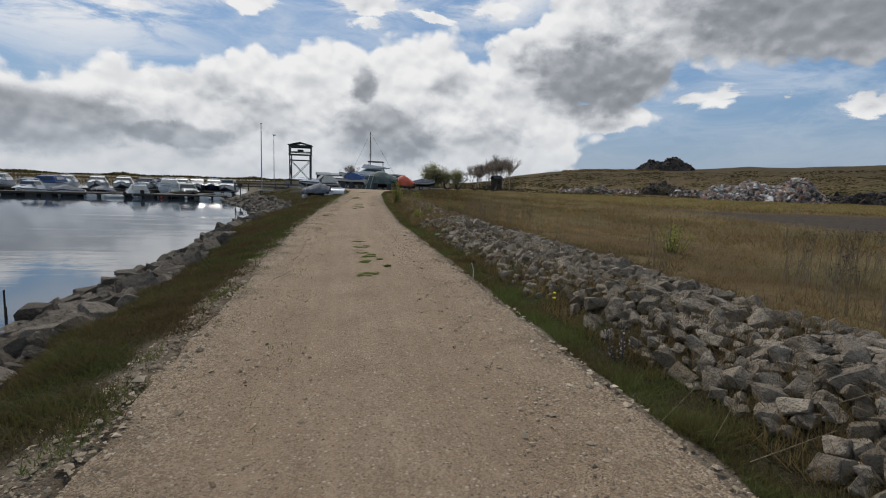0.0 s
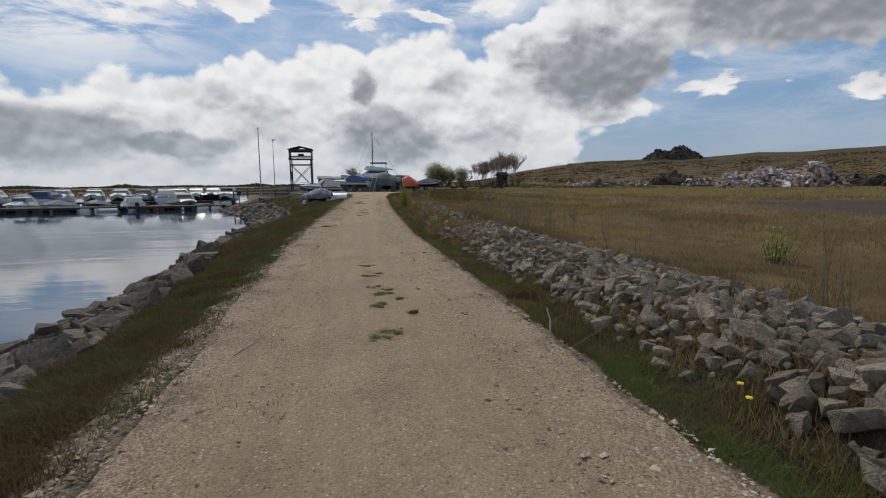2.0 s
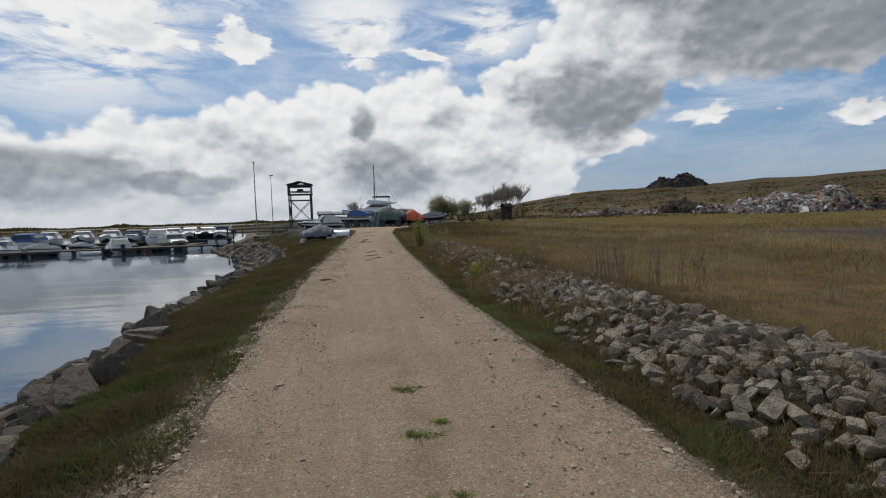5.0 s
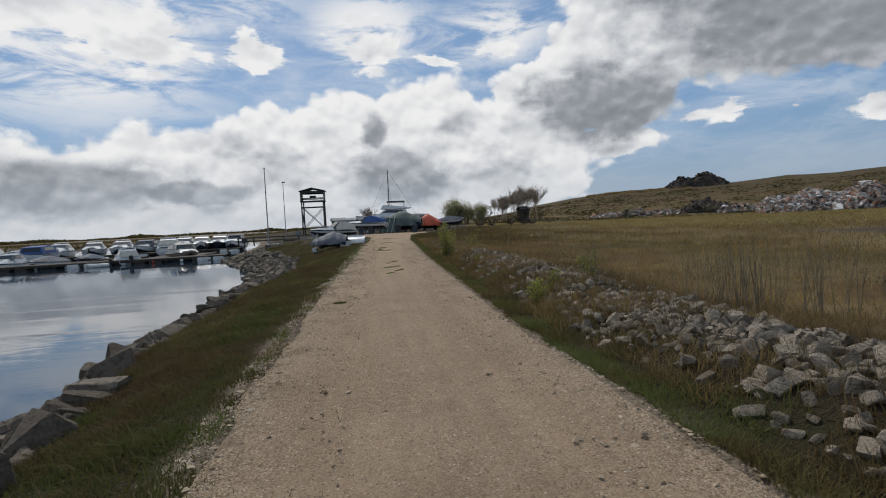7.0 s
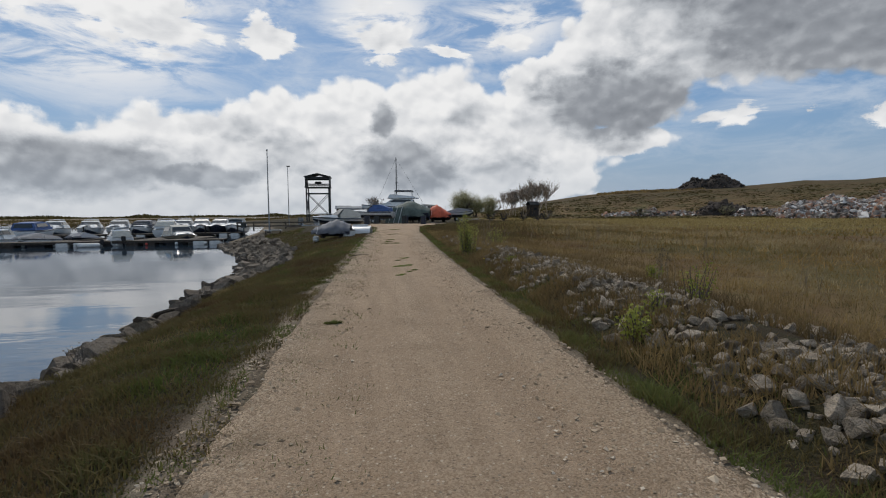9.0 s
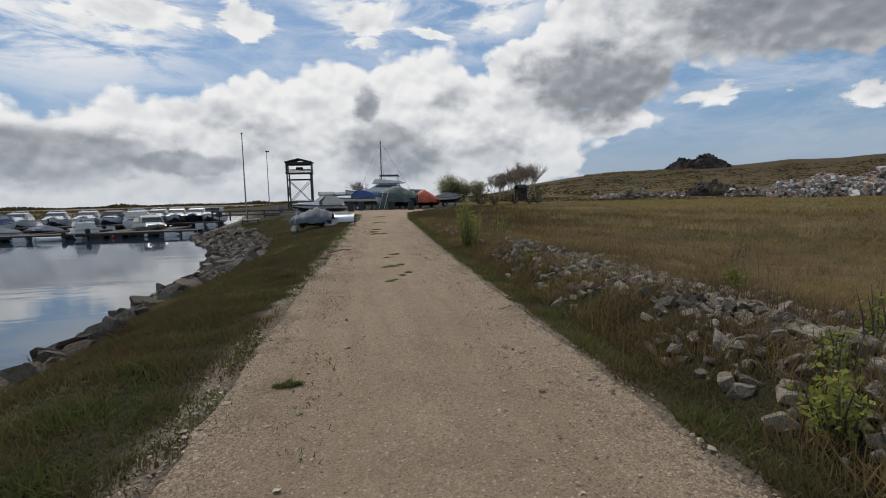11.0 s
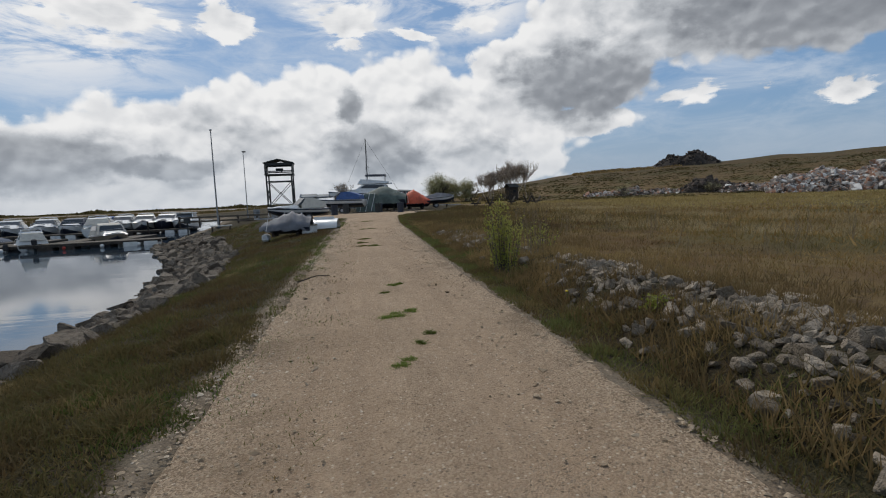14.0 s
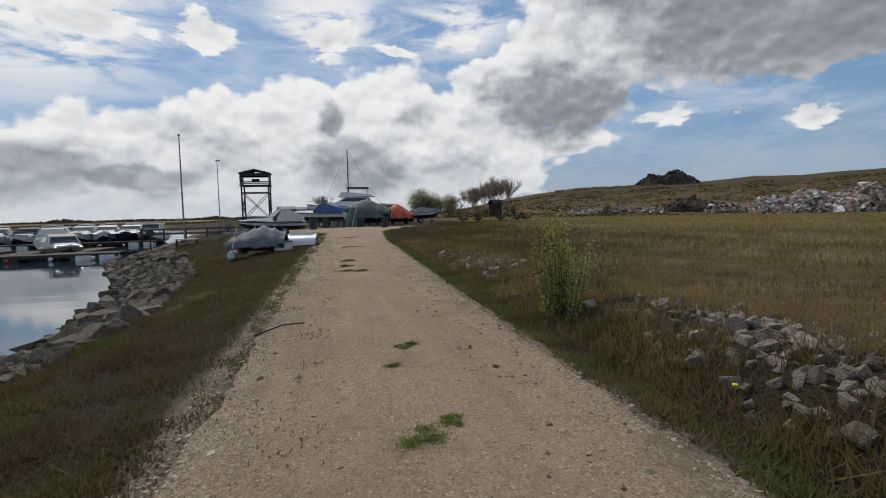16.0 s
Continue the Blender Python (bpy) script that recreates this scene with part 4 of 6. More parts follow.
def make_grass():
    # bank between track and boulders: green low down by the track, brown sedge in drifts
    n = 230000
    y = np.where(np.arange(n) < 140000, toward(n, 0.3, 26, 1.35), toward(n, 22, 62, 1.4))
    lo = shore(y) + riprap(y) - 0.25 + 0.22 * rough_noise(y, y, 0.7, 5) + 0.15 * rough_noise(y, y, 0.23, 6)
    hi = np.interp(y, YS, LEFT) - 0.12 + 0.16 * rough_noise(y, y, 0.4, 3) + 0.14 * rough_noise(y, y, 1.5, 7) + np.interp(y, [9, 10.5, 12.5, 14], [0, 0.12, 0.12, 0]) + np.abs(rng.normal(0, 0.09, n)) * (np.arange(n) % 4 == 0)
    hi = np.where(y > 58, np.minimum(hi, -6), hi)
    x = lo + (hi - lo) * rng.uniform(size=n)
    clump = 0.5 + 0.5 * rough_noise(x, y, 0.38, 1)
    h = (0.025 + 0.13 * clump ** 1.6 + 0.05 * rng.uniform(size=n) ** 2) * np.clip((hi - x) / 0.45 + 0.3, 0.3, 1)
    up = (x - lo) / np.maximum(hi - lo, 0.1)
    drift = rough_noise(x, y * 0.6, 0.8, 12) * 0.55 + 0.35 * rough_noise(x, y, 0.27, 5) + np.interp(y, [0, 7, 9.5, 13.5, 16, 24, 34], [0.45, 0.35, -0.45, -0.4, 0.25, 0.45, 0.2]) - 0.5 * (up - 0.45)
    brown = drift + 0.25 * rng.normal(size=n) > 0.12
    w = rng.uniform(0.004, 0.009, n) * (1 + y / 22)
    z = land(x, y)
    near = np.arange(n) < 140000
    for sel, seg in ((near & ~brown, 2), (~near & ~brown, 1)):
        grass("bank_grass", x[sel], y[sel], z[sel], h[sel], w[sel], "bank_grass", "low rough green grass on the bank", 0.8, seg)
    for sel, seg in ((near & brown, 2), (~near & brown, 1)):
        grass("bank_sedge", x[sel], y[sel], z[sel], h[sel] * 1.15, w[sel], "brown_sedge", "withered brown sedge in drifts on the bank", 0.7, seg)
    # verge on the field side: green next to the gravel, browner behind
    n = 125000
    y = toward(n, 0.3, 60, 1.6)
    dr = np.abs(rng.normal(0, np.interp(y, [0, 14, 18, 30, 60], [0.33, 0.38, 0.46, 0.60, 1.1]), n)) + 0.04 + 0.07 * rough_noise(y, y, 0.5, 9)
    x = np.interp(y, YS, RIGHT) + dr
    clump = 0.5 + 0.5 * rough_noise(x, y, 0.33, 4)
    h = (0.025 + 0.12 * clump ** 1.5 + 0.05 * rng.uniform(size=n) ** 2) * np.clip(dr / 0.2 + 0.3, 0.3, 1)
    brown = rough_noise(x, y, 0.6, 14) + 0.9 * (dr - 0.42) + 0.25 * rng.normal(size=n) > -0.08
    wv = rng.uniform(0.004, 0.009, n) * (1 + y / 22)
    for sel, mat, nm, lab in ((~brown, "verge_grass", "verge_grass", "short green grass along the track edge"), (brown, "brown_sedge", "verge_sedge", "withered brown growth at the foot of the stones")):
        grass(nm, x[sel], y[sel], land(x[sel], y[sel]), h[sel], wv[sel], mat, lab, 0.8, 1)
    # dead tufts among the stones
    n = 125000
    y = toward(n, 0.5, 45, 1.25)
    x = np.interp(y, YS, RIGHT) + 0.4 + np.abs(rng.normal(0, 2.2, n))
    keep = rough_noise(x, y, 0.5, 9) > -0.1
    x, y = x[keep], y[keep]
    h = rng.uniform(0.05, 0.17, len(x)) * np.where(y > 15, 1.5, 1.0)
    grass("dead_tufts", x, y, land(x, y), h, rng.uniform(0.005, 0.011, len(x)) * (1 + y / 30), "dead_brush", "dead brown weeds between broken stones", 0.6, 1)
    # field: rusty low growth, drifts of pale tall grass, dark heathery patches
    n = 250000
    y = toward(n, -4, 70, 1.3)
    dr = 1.9 + 17 * rng.uniform(size=n) ** 1.25
    x = np.interp(y, YS, RIGHT) + dr
    t = rough_noise(x, y, 2.6, 2)
    keep = (rng.uniform(size=n) > 0.35 * (dr < 5.5)) & (bare_mud(x, y) < rng.uniform(0.2, 0.9, n))
    x, y, t, dr = x[keep], y[keep], t[keep], dr[keep]
    tuft = np.clip(0.5 + 0.5 * rough_noise(x, y, 0.42, 3) + 0.35 * rough_noise(x, y, 0.19, 8), 0, 1)
    straw = rough_noise(x, y * 0.7, 3.4, 15) + 0.4 * rough_noise(x, y, 0.9, 4) + np.interp(dr, [2, 6, 8.5, 13, 18], [-1.3, -0.9, 0.15, 0.35, 0.15])
    dark = rough_noise(x, y * 0.8, 2.3, 7) + 0.5 * rough_noise(x, y, 0.7, 11) - 0.07 * (dr - 6)
    noise = 0.22 * rng.normal(size=len(x))
    pale = straw + noise > 0.35
    heath = ~pale & (dark + noise > 0.28)
    rust = ~pale & ~heath
    wf = rng.uniform(0.004, 0.009, len(x)) * (1 + y / 22)
    for sel, mat, nm, lab, lo_h, hi_h, lean in ((rust, "dry_grass", "field_grass", "low tan and rust grass in the field", 0.03, 0.20, 0.9), (pale, "pale_straw", "feather_grass", "tall pale feathery grass in drifts across the field", 0.10, 0.42, 0.5), (heath, "heath_brush", "field_brush", "dark olive and brown brush in the field", 0.05, 0.26, 0.7)):
        hh = np.interp(dr[sel], [2, 5, 8], [0.5, 0.7, 1.0]) * (lo_h + (hi_h - lo_h) * tuft[sel] ** 1.4) * rng.uniform(0.55, 1.1, int(sel.sum()))
        grass(nm, x[sel], y[sel], land(x[sel], y[sel]), hh, wf[sel], mat, lab, lean, 1)
    n = 90000
    x, y = rng.uniform(10, 95, n), rng.uniform(-10, 120, n)
    mud = bare_mud(x, y)
    keep = (mud < 0.4 + 0.1 * rng.normal(size=n)) & (np.hypot(x, y) < 125) & (x > np.interp(y, YS, RIGHT) + 6)
    x, y = x[keep], y[keep]
    r = np.hypot(x, y)
    gold = smooth(r, 48, 62)
    pick = rng.uniform(size=len(x)) < gold
    for sel, mat, nm in ((~pick, "dry_grass", "rough_grass"), (pick, "yellow_grass", "straw_grass")):
        xx, yy, rr = x[sel], y[sel], r[sel]
        grass(nm, xx, yy, land(xx, yy), rng.uniform(0.10, 0.30, len(xx)), rng.uniform(0.014, 0.026, len(xx)) * (1 + rr / 18), mat, "pale straw grass across the far field", 0.7, 1)
    # brown thicket where the track runs into the yard
    n = 34000
    y = rng.uniform(34, 74, n)
    x = np.interp(y, YS, RIGHT) + 0.7 + np.abs(rng.normal(0, 5.5, n))
    k = rough_noise(x, y, 2.0, 17) + 0.4 * rough_noise(x, y, 0.6, 3)
    keep = k + 0.3 * rng.normal(size=n) > -0.25
    x, y, k = x[keep], y[keep], k[keep]
    h = rng.uniform(0.10, 0.38, len(x)) * np.clip(0.8 + 0.6 * k, 0.3, 1.6) * np.clip((x - np.interp(y, YS, RIGHT)) / 1.8, 0.3, 1)
    grass("brush_thicket", x, y, land(x, y), h, rng.uniform(0.010, 0.020, len(x)) * (1 + y / 40), "brown_sedge", "brown withered brush beside the end of the track", 0.5, 1, "brush")
    # reeds of the far shore
    n = 16000
    az, r = np.radians(rng.uniform(-75, 2, n)), rng.uniform(222, 262, n)
    x, y = r * np.sin(az), r * np.cos(az)
    grass("reed_belt", x, y, np.maximum(land(x, y), WATER), rng.uniform(0.5, 1.1, n), rng.uniform(0.25, 0.6, n), "brown_sedge", "dull brown reeds along the far shore", 0.15, 1, "reeds")
    n = 5000
    az, r = np.radians(rng.uniform(-75, 4, n)), rng.uniform(320, 420, n)
    x, y = r * np.sin(az), r * np.cos(az)
    k = 0.5 + 0.5 * rough_noise(np.degrees(az), 0 * az, 1.6, 4)
    grass("far_wood", x, y, np.full(n, 1.2), 0.6 + 2.4 * k * rng.uniform(0.4, 1, n), rng.uniform(1.5, 3.5, n), "olive_scrub", "dark line of woodland beyond the far shore", 0.2, 1, "woodland")


# tufts of green in the middle of the track: place, reach
TUFTS = [(0.44, 7.35, 0.15), (0.26, 7.2, 0.11), (0.36, 8.4, 0.16), (0.40, 9.03, 0.17), (0.30, 9.45, 0.13), (0.34, 10.25, 0.14), (0.33, 11.1, 0.13), (0.50, 9.25, 0.07), (0.47, 10.4, 0.06),
         (0.56, 25.05, 0.25), (0.83, 25.3, 0.09), (0.51, 23.37, 0.13), (0.88, 27.2, 0.13),
         (0.85, 24.24, 0.07), (0.71, 23.91, 0.06), (0.63, 26.6, 0.08), (0.71, 8.06, 0.05), (0.60, 8.7, 0.05),
         (0.93, 34.0, 0.32), (0.75, 35.2, 0.2), (0.95, 36.5, 0.25), (1.4, 42.0, 0.3), (1.9, 49.0, 0.4), (-0.69, 18.9, 0.1)]


def make_tufts():
    for k, (x0, y0, r0) in enumerate(TUFTS):
        green = k < 13
        # several ragged rosettes with bare gravel between them
        c = 5 + int(rng.integers(5))
        ca, cr = rng.uniform(0, 6.283, c), r0 * rng.uniform(0.1, 1.0, c)
        cx, cy, cs = x0 + cr * np.cos(ca), y0 + cr * 0.9 * np.sin(ca), r0 * (rng.uniform(0.16, 0.46, c) + (0.18 if r0 > 0.22 else 0.0))
        n = int(42000 * r0 ** 2) + 320
        j = rng.choice(c, n, p=cs ** 2 / (cs ** 2).sum())
        a, r = rng.uniform(0, 6.283, n), np.abs(rng.normal(0, 0.62, n))
        wob = 1.0 + 0.3 * np.sin(3 * a + k + j) + 0.2 * np.sin(5 * a + 2 * j)
        x, y = cx[j] + cs[j] * r * wob * np.cos(a), cy[j] + cs[j] * r * wob * np.sin(a)
        h = rng.uniform(0.008, 0.040, n) * np.clip(1.15 - 0.5 * r, 0.3, 1)
        lab = "flat ragged green weed patch growing in the gravel" if green else "dry brownish weed tuft in the gravel"
        ob = grass("grass_tuft", x, y, 0.01 * y + 0.032, h, rng.uniform(0.007, 0.016, n) * (1 + y0 / 60), "moss_grass" if green else "verge_grass", lab, 1.4, 1, "grass tuft")
        tagged(ob, group="tufts in the track")
    # dry weeds along the left shoulder
    n = 34000
    y = toward(n, 1.0, 50, 1.3)
    x = np.interp(y, YS, LEFT) - 0.15 + np.abs(rng.normal(0, 0.46, n))
    keep = rough_noise(x * 2, y, 0.55, 6) > 0.08
    x, y = x[keep], y[keep]
    grass("shoulder_weeds", x, y, 0.01 * y + 0.005, rng.uniform(0.015, 0.06, len(x)), rng.uniform(0.005, 0.011, len(x)) * (1 + y / 30), "verge_grass", "patchy weeds in the stony track shoulder", 0.7, 1, "weeds")


def shrub(x, y, height, shoots, spread_r, leaves, mat="fresh_leaf", seed=0, label="", leaf=0.03, name="shrub"):
    r = random.Random(seed)
    e = root(name, at(x, y), label, "shrub", "shrubs")
    bm = bmesh.new()
    pts = []
    for _ in range(shoots):
        a, d = r.uniform(0, 6.28), spread_r * r.uniform(0.05, 1) ** 0.8
        h = height * r.uniform(0.62, 1.0) * (1 - 0.25 * d / spread_r)
        foot = Vector((d * 0.45 * math.cos(a), d * 0.45 * math.sin(a), -0.03))
        tip = Vector((d * math.cos(a), d * math.sin(a), h))
        mid = foot.lerp(tip, 0.5) + Vector((r.uniform(-0.04, 0.04), r.uniform(-0.04, 0.04), 0))
        tube(bm, [foot, mid, tip], 0.008, 0.002, 4)
        for _ in range(leaves):
            t = r.uniform(0.12, 1.0)
            p = foot.lerp(mid, t * 2) if t < 0.5 else mid.lerp(tip, t * 2 - 1)
            pts.append(p + Vector((r.gauss(0, 0.028), r.gauss(0, 0.028), r.gauss(0, 0.02))))
    tagged(part("stem_clump", bm, "bark", e), kind="stuff")
    P = np.array([tuple(p) for p in pts])
    n = len(P)
    u = rng.normal(size=(n, 3))
    u /= np.linalg.norm(u, axis=1)[:, None]
    v = np.cross(u, rng.normal(size=(n, 3)))
    v /= np.linalg.norm(v, axis=1)[:, None]
    s = leaf * rng.uniform(0.6, 1.3, n)[:, None]
    co = np.stack([P - u * s, P + v * s * 0.5, P + u * s, P - v * s * 0.5], 1).reshape(-1, 3)
    ob = quads("foliage", co, np.arange(4 * n).reshape(-1, 4), mat)
    ob.parent = e
    tagged(ob, kind="stuff")
    return e


def weed(x, y, height, stalks, seed, heads=True, reach=0.25):
    r = random.Random(seed)
    e = root("tall_weed", at(x, y), "tall dead weed stalks with dark seed heads", "weed", "tall weeds")
    st, hd = bmesh.new(), bmesh.new()
    for _ in range(stalks):
        a, d = r.uniform(0, 6.28), r.uniform(0, reach)
        h = height * r.uniform(0.6, 1)
        f = Vector((d * math.cos(a), d * math.sin(a), -0.02))
        t = f + Vector((r.gauss(0, 0.07), r.gauss(0, 0.07), h))
        tube(st, [f, f.lerp(t, 0.5) + Vector((r.gauss(0, 0.02), 0, 0)), t], 0.006, 0.003, 4)
        if heads:
            for _ in range(5):
                p = t + Vector((r.gauss(0, 0.05), r.gauss(0, 0.05), r.uniform(-0.07, 0.05)))
                tube(st, [t - Vector((0, 0, 0.12)), p], 0.003, 0.002, 3)
                bmesh.ops.create_icosphere(hd, subdivisions=1, radius=r.uniform(0.006, 0.014), matrix=Matrix.Translation(p) @ Matrix.Diagonal((1, 1, 0.6, 1)))
    tagged(part("stalk_clump", st, "dry_stalk", e), kind="stuff")
    if heads:
        tagged(part("seed_head_cluster", hd, "dark_seed", e), kind="stuff")
    else:
        hd.free()


def make_plants():
    shrub(2.85, 27.6, 1.45, 46, 0.40, 52, seed=1, label="upright young shrub with fresh yellow-green leaves among stones", leaf=0.024)
    shrub(4.2, 29.0, 0.85, 18, 0.45, 20, seed=2, label="thin low shrub with sparse green leaves in the grass", leaf=0.026)
    shrub(3.0, 17.6, 0.40, 11, 0.2, 20, seed=3, label="small leafy green bush growing between stones", leaf=0.021)
    shrub(3.7, 17.9, 0.62, 13, 0.28, 20, seed=4, label="leafy green sapling behind the stone bank", leaf=0.021)
    shrub(2.55, 17.2, 0.45, 16, 0.25, 24, seed=5, label="small yellowish green bush on the stone bank", leaf=0.026)
    shrub(4.9, 20.7, 0.38, 10, 0.22, 22, seed=6, label="small bright green bush in dry grass", leaf=0.03)
    shrub(7.5, 10.2, 0.80, 22, 0.5, 24, seed=7, label="slender green shrub in the dry field", leaf=0.03)
    shrub(3.1, 23.6, 0.2, 10, 0.14, 20, seed=8, label="tiny green plant between stones", leaf=0.022)
    shrub(-4.4, 20.4, 0.42, 22, 0.4, 8, "twig", seed=9, label="bare grey twiggy bush at the water's edge", leaf=0.02, name="bare_bush")
    shrub(-4.5, 22.6, 0.35, 16, 0.3, 6, "twig", seed=10, label="bare twiggy bush on the shore bank", leaf=0.02, name="bare_bush")
    shrub(2.35, 3.7, 0.42, 9, 0.2, 10, "twig", seed=11, label="leafless brown twigs at the verge", leaf=0.015, name="bare_bush")
    for k in range(34):
        x, y = rng.uniform(4.0, 12), rng.uniform(3, 36)
        weed(x, y, rng.uniform(0.5, 0.95), int(rng.integers(3, 9)), 100 + k, k % 5 == 0)
    for k, (x, y) in enumerate([(4.3, 14.8), (4.6, 15.1), (4.1, 15.3), (5.1, 14.6), (3.6, 28.2), (7.2, 6.4), (7.9, 6.2)]):
        weed(x, y, 0.95, 20, 300 + k, k > 3, 0.40)
    # dead sticks and bramble canes
    r = random.Random(5)
    def stick(pts, rad, mat, label):
        tagged(part("stick", tube(bmesh.new(), pts, rad, rad * 0.6, 5), mat), label, "stick", "fallen sticks")
    g = lambda x, y, dz: (x, y, float(land(x, y)) + dz)
    stick([g(1.93, 7.15, 0.0), g(1.94, 7.18, 0.12), g(1.91, 7.2, 0.23)], 0.010, "pale_stick", "pale broken stick standing in the verge")
    stick([g(-3.4, 7.2, 0.0), g(-3.42, 7.2, 0.14), g(-3.4, 7.22, 0.26)], 0.014, "pale_stick", "pale upright stick in the bank grass")
    stick([g(-0.75, 28.2, 0.03), g(-0.45, 28.5, 0.07), g(-0.2, 28.6, 0.05)], 0.012, "dark_wood", "short dark branch lying at the track edge")
    stick([g(-0.95, 7.0, 0.03), g(-0.82, 7.25, 0.05), g(-0.78, 7.55, 0.04)], 0.004, "bark", "thin twig lying on gravel")
    for k in range(16):
        x, y = r.uniform(2.1, 3.3), r.choice([r.uniform(1.4, 3.0), r.uniform(5.6, 7.2), r.uniform(1.4, 8)])
        a = r.uniform(-0.6, 0.9)
        ln = r.uniform(0.4, 0.9)
        pts = [g(x - ln * math.cos(a) / 2, y + ln * math.sin(a) / 2, r.uniform(0.05, 0.15)), g(x, y, r.uniform(0.16, 0.30)), g(x + ln * math.cos(a) / 2, y - ln * math.sin(a) / 2, r.uniform(0.1, 0.25))]
        stick(pts, r.uniform(0.0015, 0.003), "dry_stalk", "thin dry bramble cane over the stones")
    for k, (x, y) in enumerate([(2.45, 5.35), (2.38, 5.2), (2.75, 24.9)]):
        e = root("dandelion", at(x, y), "yellow dandelion flower among grass", "flower", "dandelions")
        bm = bmesh.new()
        bmesh.ops.create_icosphere(bm, subdivisions=1, radius=0.024, matrix=Matrix.Translation((0, 0, 0.17)) @ Matrix.Diagonal((1, 1, 0.45, 1)))
        part("flower", bm, "yellow_flower", e)
        part("stem", tube(bmesh.new(), [(0, 0, -0.02), (0.01, 0, 0.16)], 0.004, 0.003, 4), "moss_grass", e)


make_stones()
make_grass()
make_tufts()
make_plants()


# ---- boat yard ----
def make_tower():
    x0, x1, y0, y1 = -10.45, -6.65, 101.0, 104.2
    zb = float(land(-8.5, 102))
    e = root("hoist_tower", pose((x0 + x1) / 2, (y0 + y1) / 2, zb), "dark steel boat hoist frame with a roofed winch house", "hoist tower")
    hx, hy, top = (x1 - x0) / 2, (y1 - y0) / 2, 6.35 - zb + 0.2
    for sx in (-1, 1):
        for sy in (-1, 1):
            part("leg", block(bmesh.new(), sx * hx, sy * hy, top / 2 - 0.1, 0.22, 0.22, top + 0.2, bevel=0.02), "dark_steel", e)
    for sy in (-1, 1):
        for a, b in (((-hx, top * 0.16), (hx, top * 0.82)), ((hx, top * 0.16), (-hx, top * 0.82))):
            part("brace", tube(bmesh.new(), [(a[0], sy * hy, a[1]), (b[0], sy * hy, b[1])], 0.05, 0.05, 5), "dark_steel", e)
        for z in (0.16, 0.82):
            part("cross_beam", block(bmesh.new(), 0, sy * hy, top * z, 2 * hx, 0.12, 0.14), "dark_steel", e)
    for sx in (-1, 1):
        for a, b in (((-hy, top * 0.16), (hy, top * 0.82)), ((hy, top * 0.16), (-hy, top * 0.82))):
            part("brace", tube(bmesh.new(), [(sx * hx, a[0], a[1]), (sx * hx, b[0], b[1])], 0.05, 0.05, 5), "dark_steel", e)
    part("platform", block(bmesh.new(), 0, 0, top, 2 * hx + 0.5, 2 * hy + 0.5, 0.16), "dark_steel", e)
    for sx in (-1, 1):
        part("side_wall", block(bmesh.new(), sx * (hx + 0.12), 0, top + 0.95, 0.12, 2 * hy + 0.4, 1.7), "dark_steel", e)
    for y in (-hy - 0.1, hy + 0.1):
        part("lintel", block(bmesh.new(), 0, y, top + 1.6, 2 * hx + 0.2, 0.1, 0.42), "dark_steel", e)
        part("rail", block(bmesh.new(), 0, y, top + 0.5, 2 * hx + 0.2, 0.08, 0.16), "dark_steel", e)
    bm = bmesh.new()
    loft(bm, [[Vector((x, y, z)) for x, z in ((-hx - 0.35, top + 1.72), (0, top + 2.25), (hx + 0.35, top + 1.72), (hx + 0.35, top + 1.84), (0, top + 2.4), (-hx - 0.35, top + 1.84))] for y in (-hy - 0.4, hy + 0.4)], True, True)
    part("roof", bm, "dark_steel", e)
    part("winch", block(bmesh.new(), 0, 0, top + 0.78, 1.1, 0.7, 0.5, bevel=0.08), "dark_steel", e)


def make_poles():
    for (x, y, top, lamp) in ((-10.13, 65.3, 8.25, False), (-12.59, 95.0, 9.45, True)):
        zb = float(land(x, y))
        if lamp:
            e = root("lamp_post", pose(x, y, zb), "tall slim grey steel lamp post with a small head", "lamp post")
        else:
            e = root("flag_pole", pose(x, y, zb), "tall bare white flag pole by the shore", "flag pole")
        part("pole", tube(bmesh.new(), [(0, 0, -0.1), (0, 0, (top - zb) * 0.5), (0.02, 0, top - zb)], 0.075, 0.04, 8), "shed_grey", e)
        if lamp:
            part("lamp_head", block(bmesh.new(), 0.12, 0, top - zb + 0.06, 0.55, 0.25, 0.16, bevel=0.04), "dark_steel", e)
        else:
            bm = bmesh.new()
            bmesh.ops.create_icosphere(bm, subdivisions=2, radius=0.1, matrix=Matrix.Translation((0.02, 0, top - zb + 0.06)))
            part("finial", bm, "galvanised_steel", e)
        part("base_plate", block(bmesh.new(), 0, 0, 0.05, 0.45, 0.45, 0.12, bevel=0.02), "dark_steel", e)


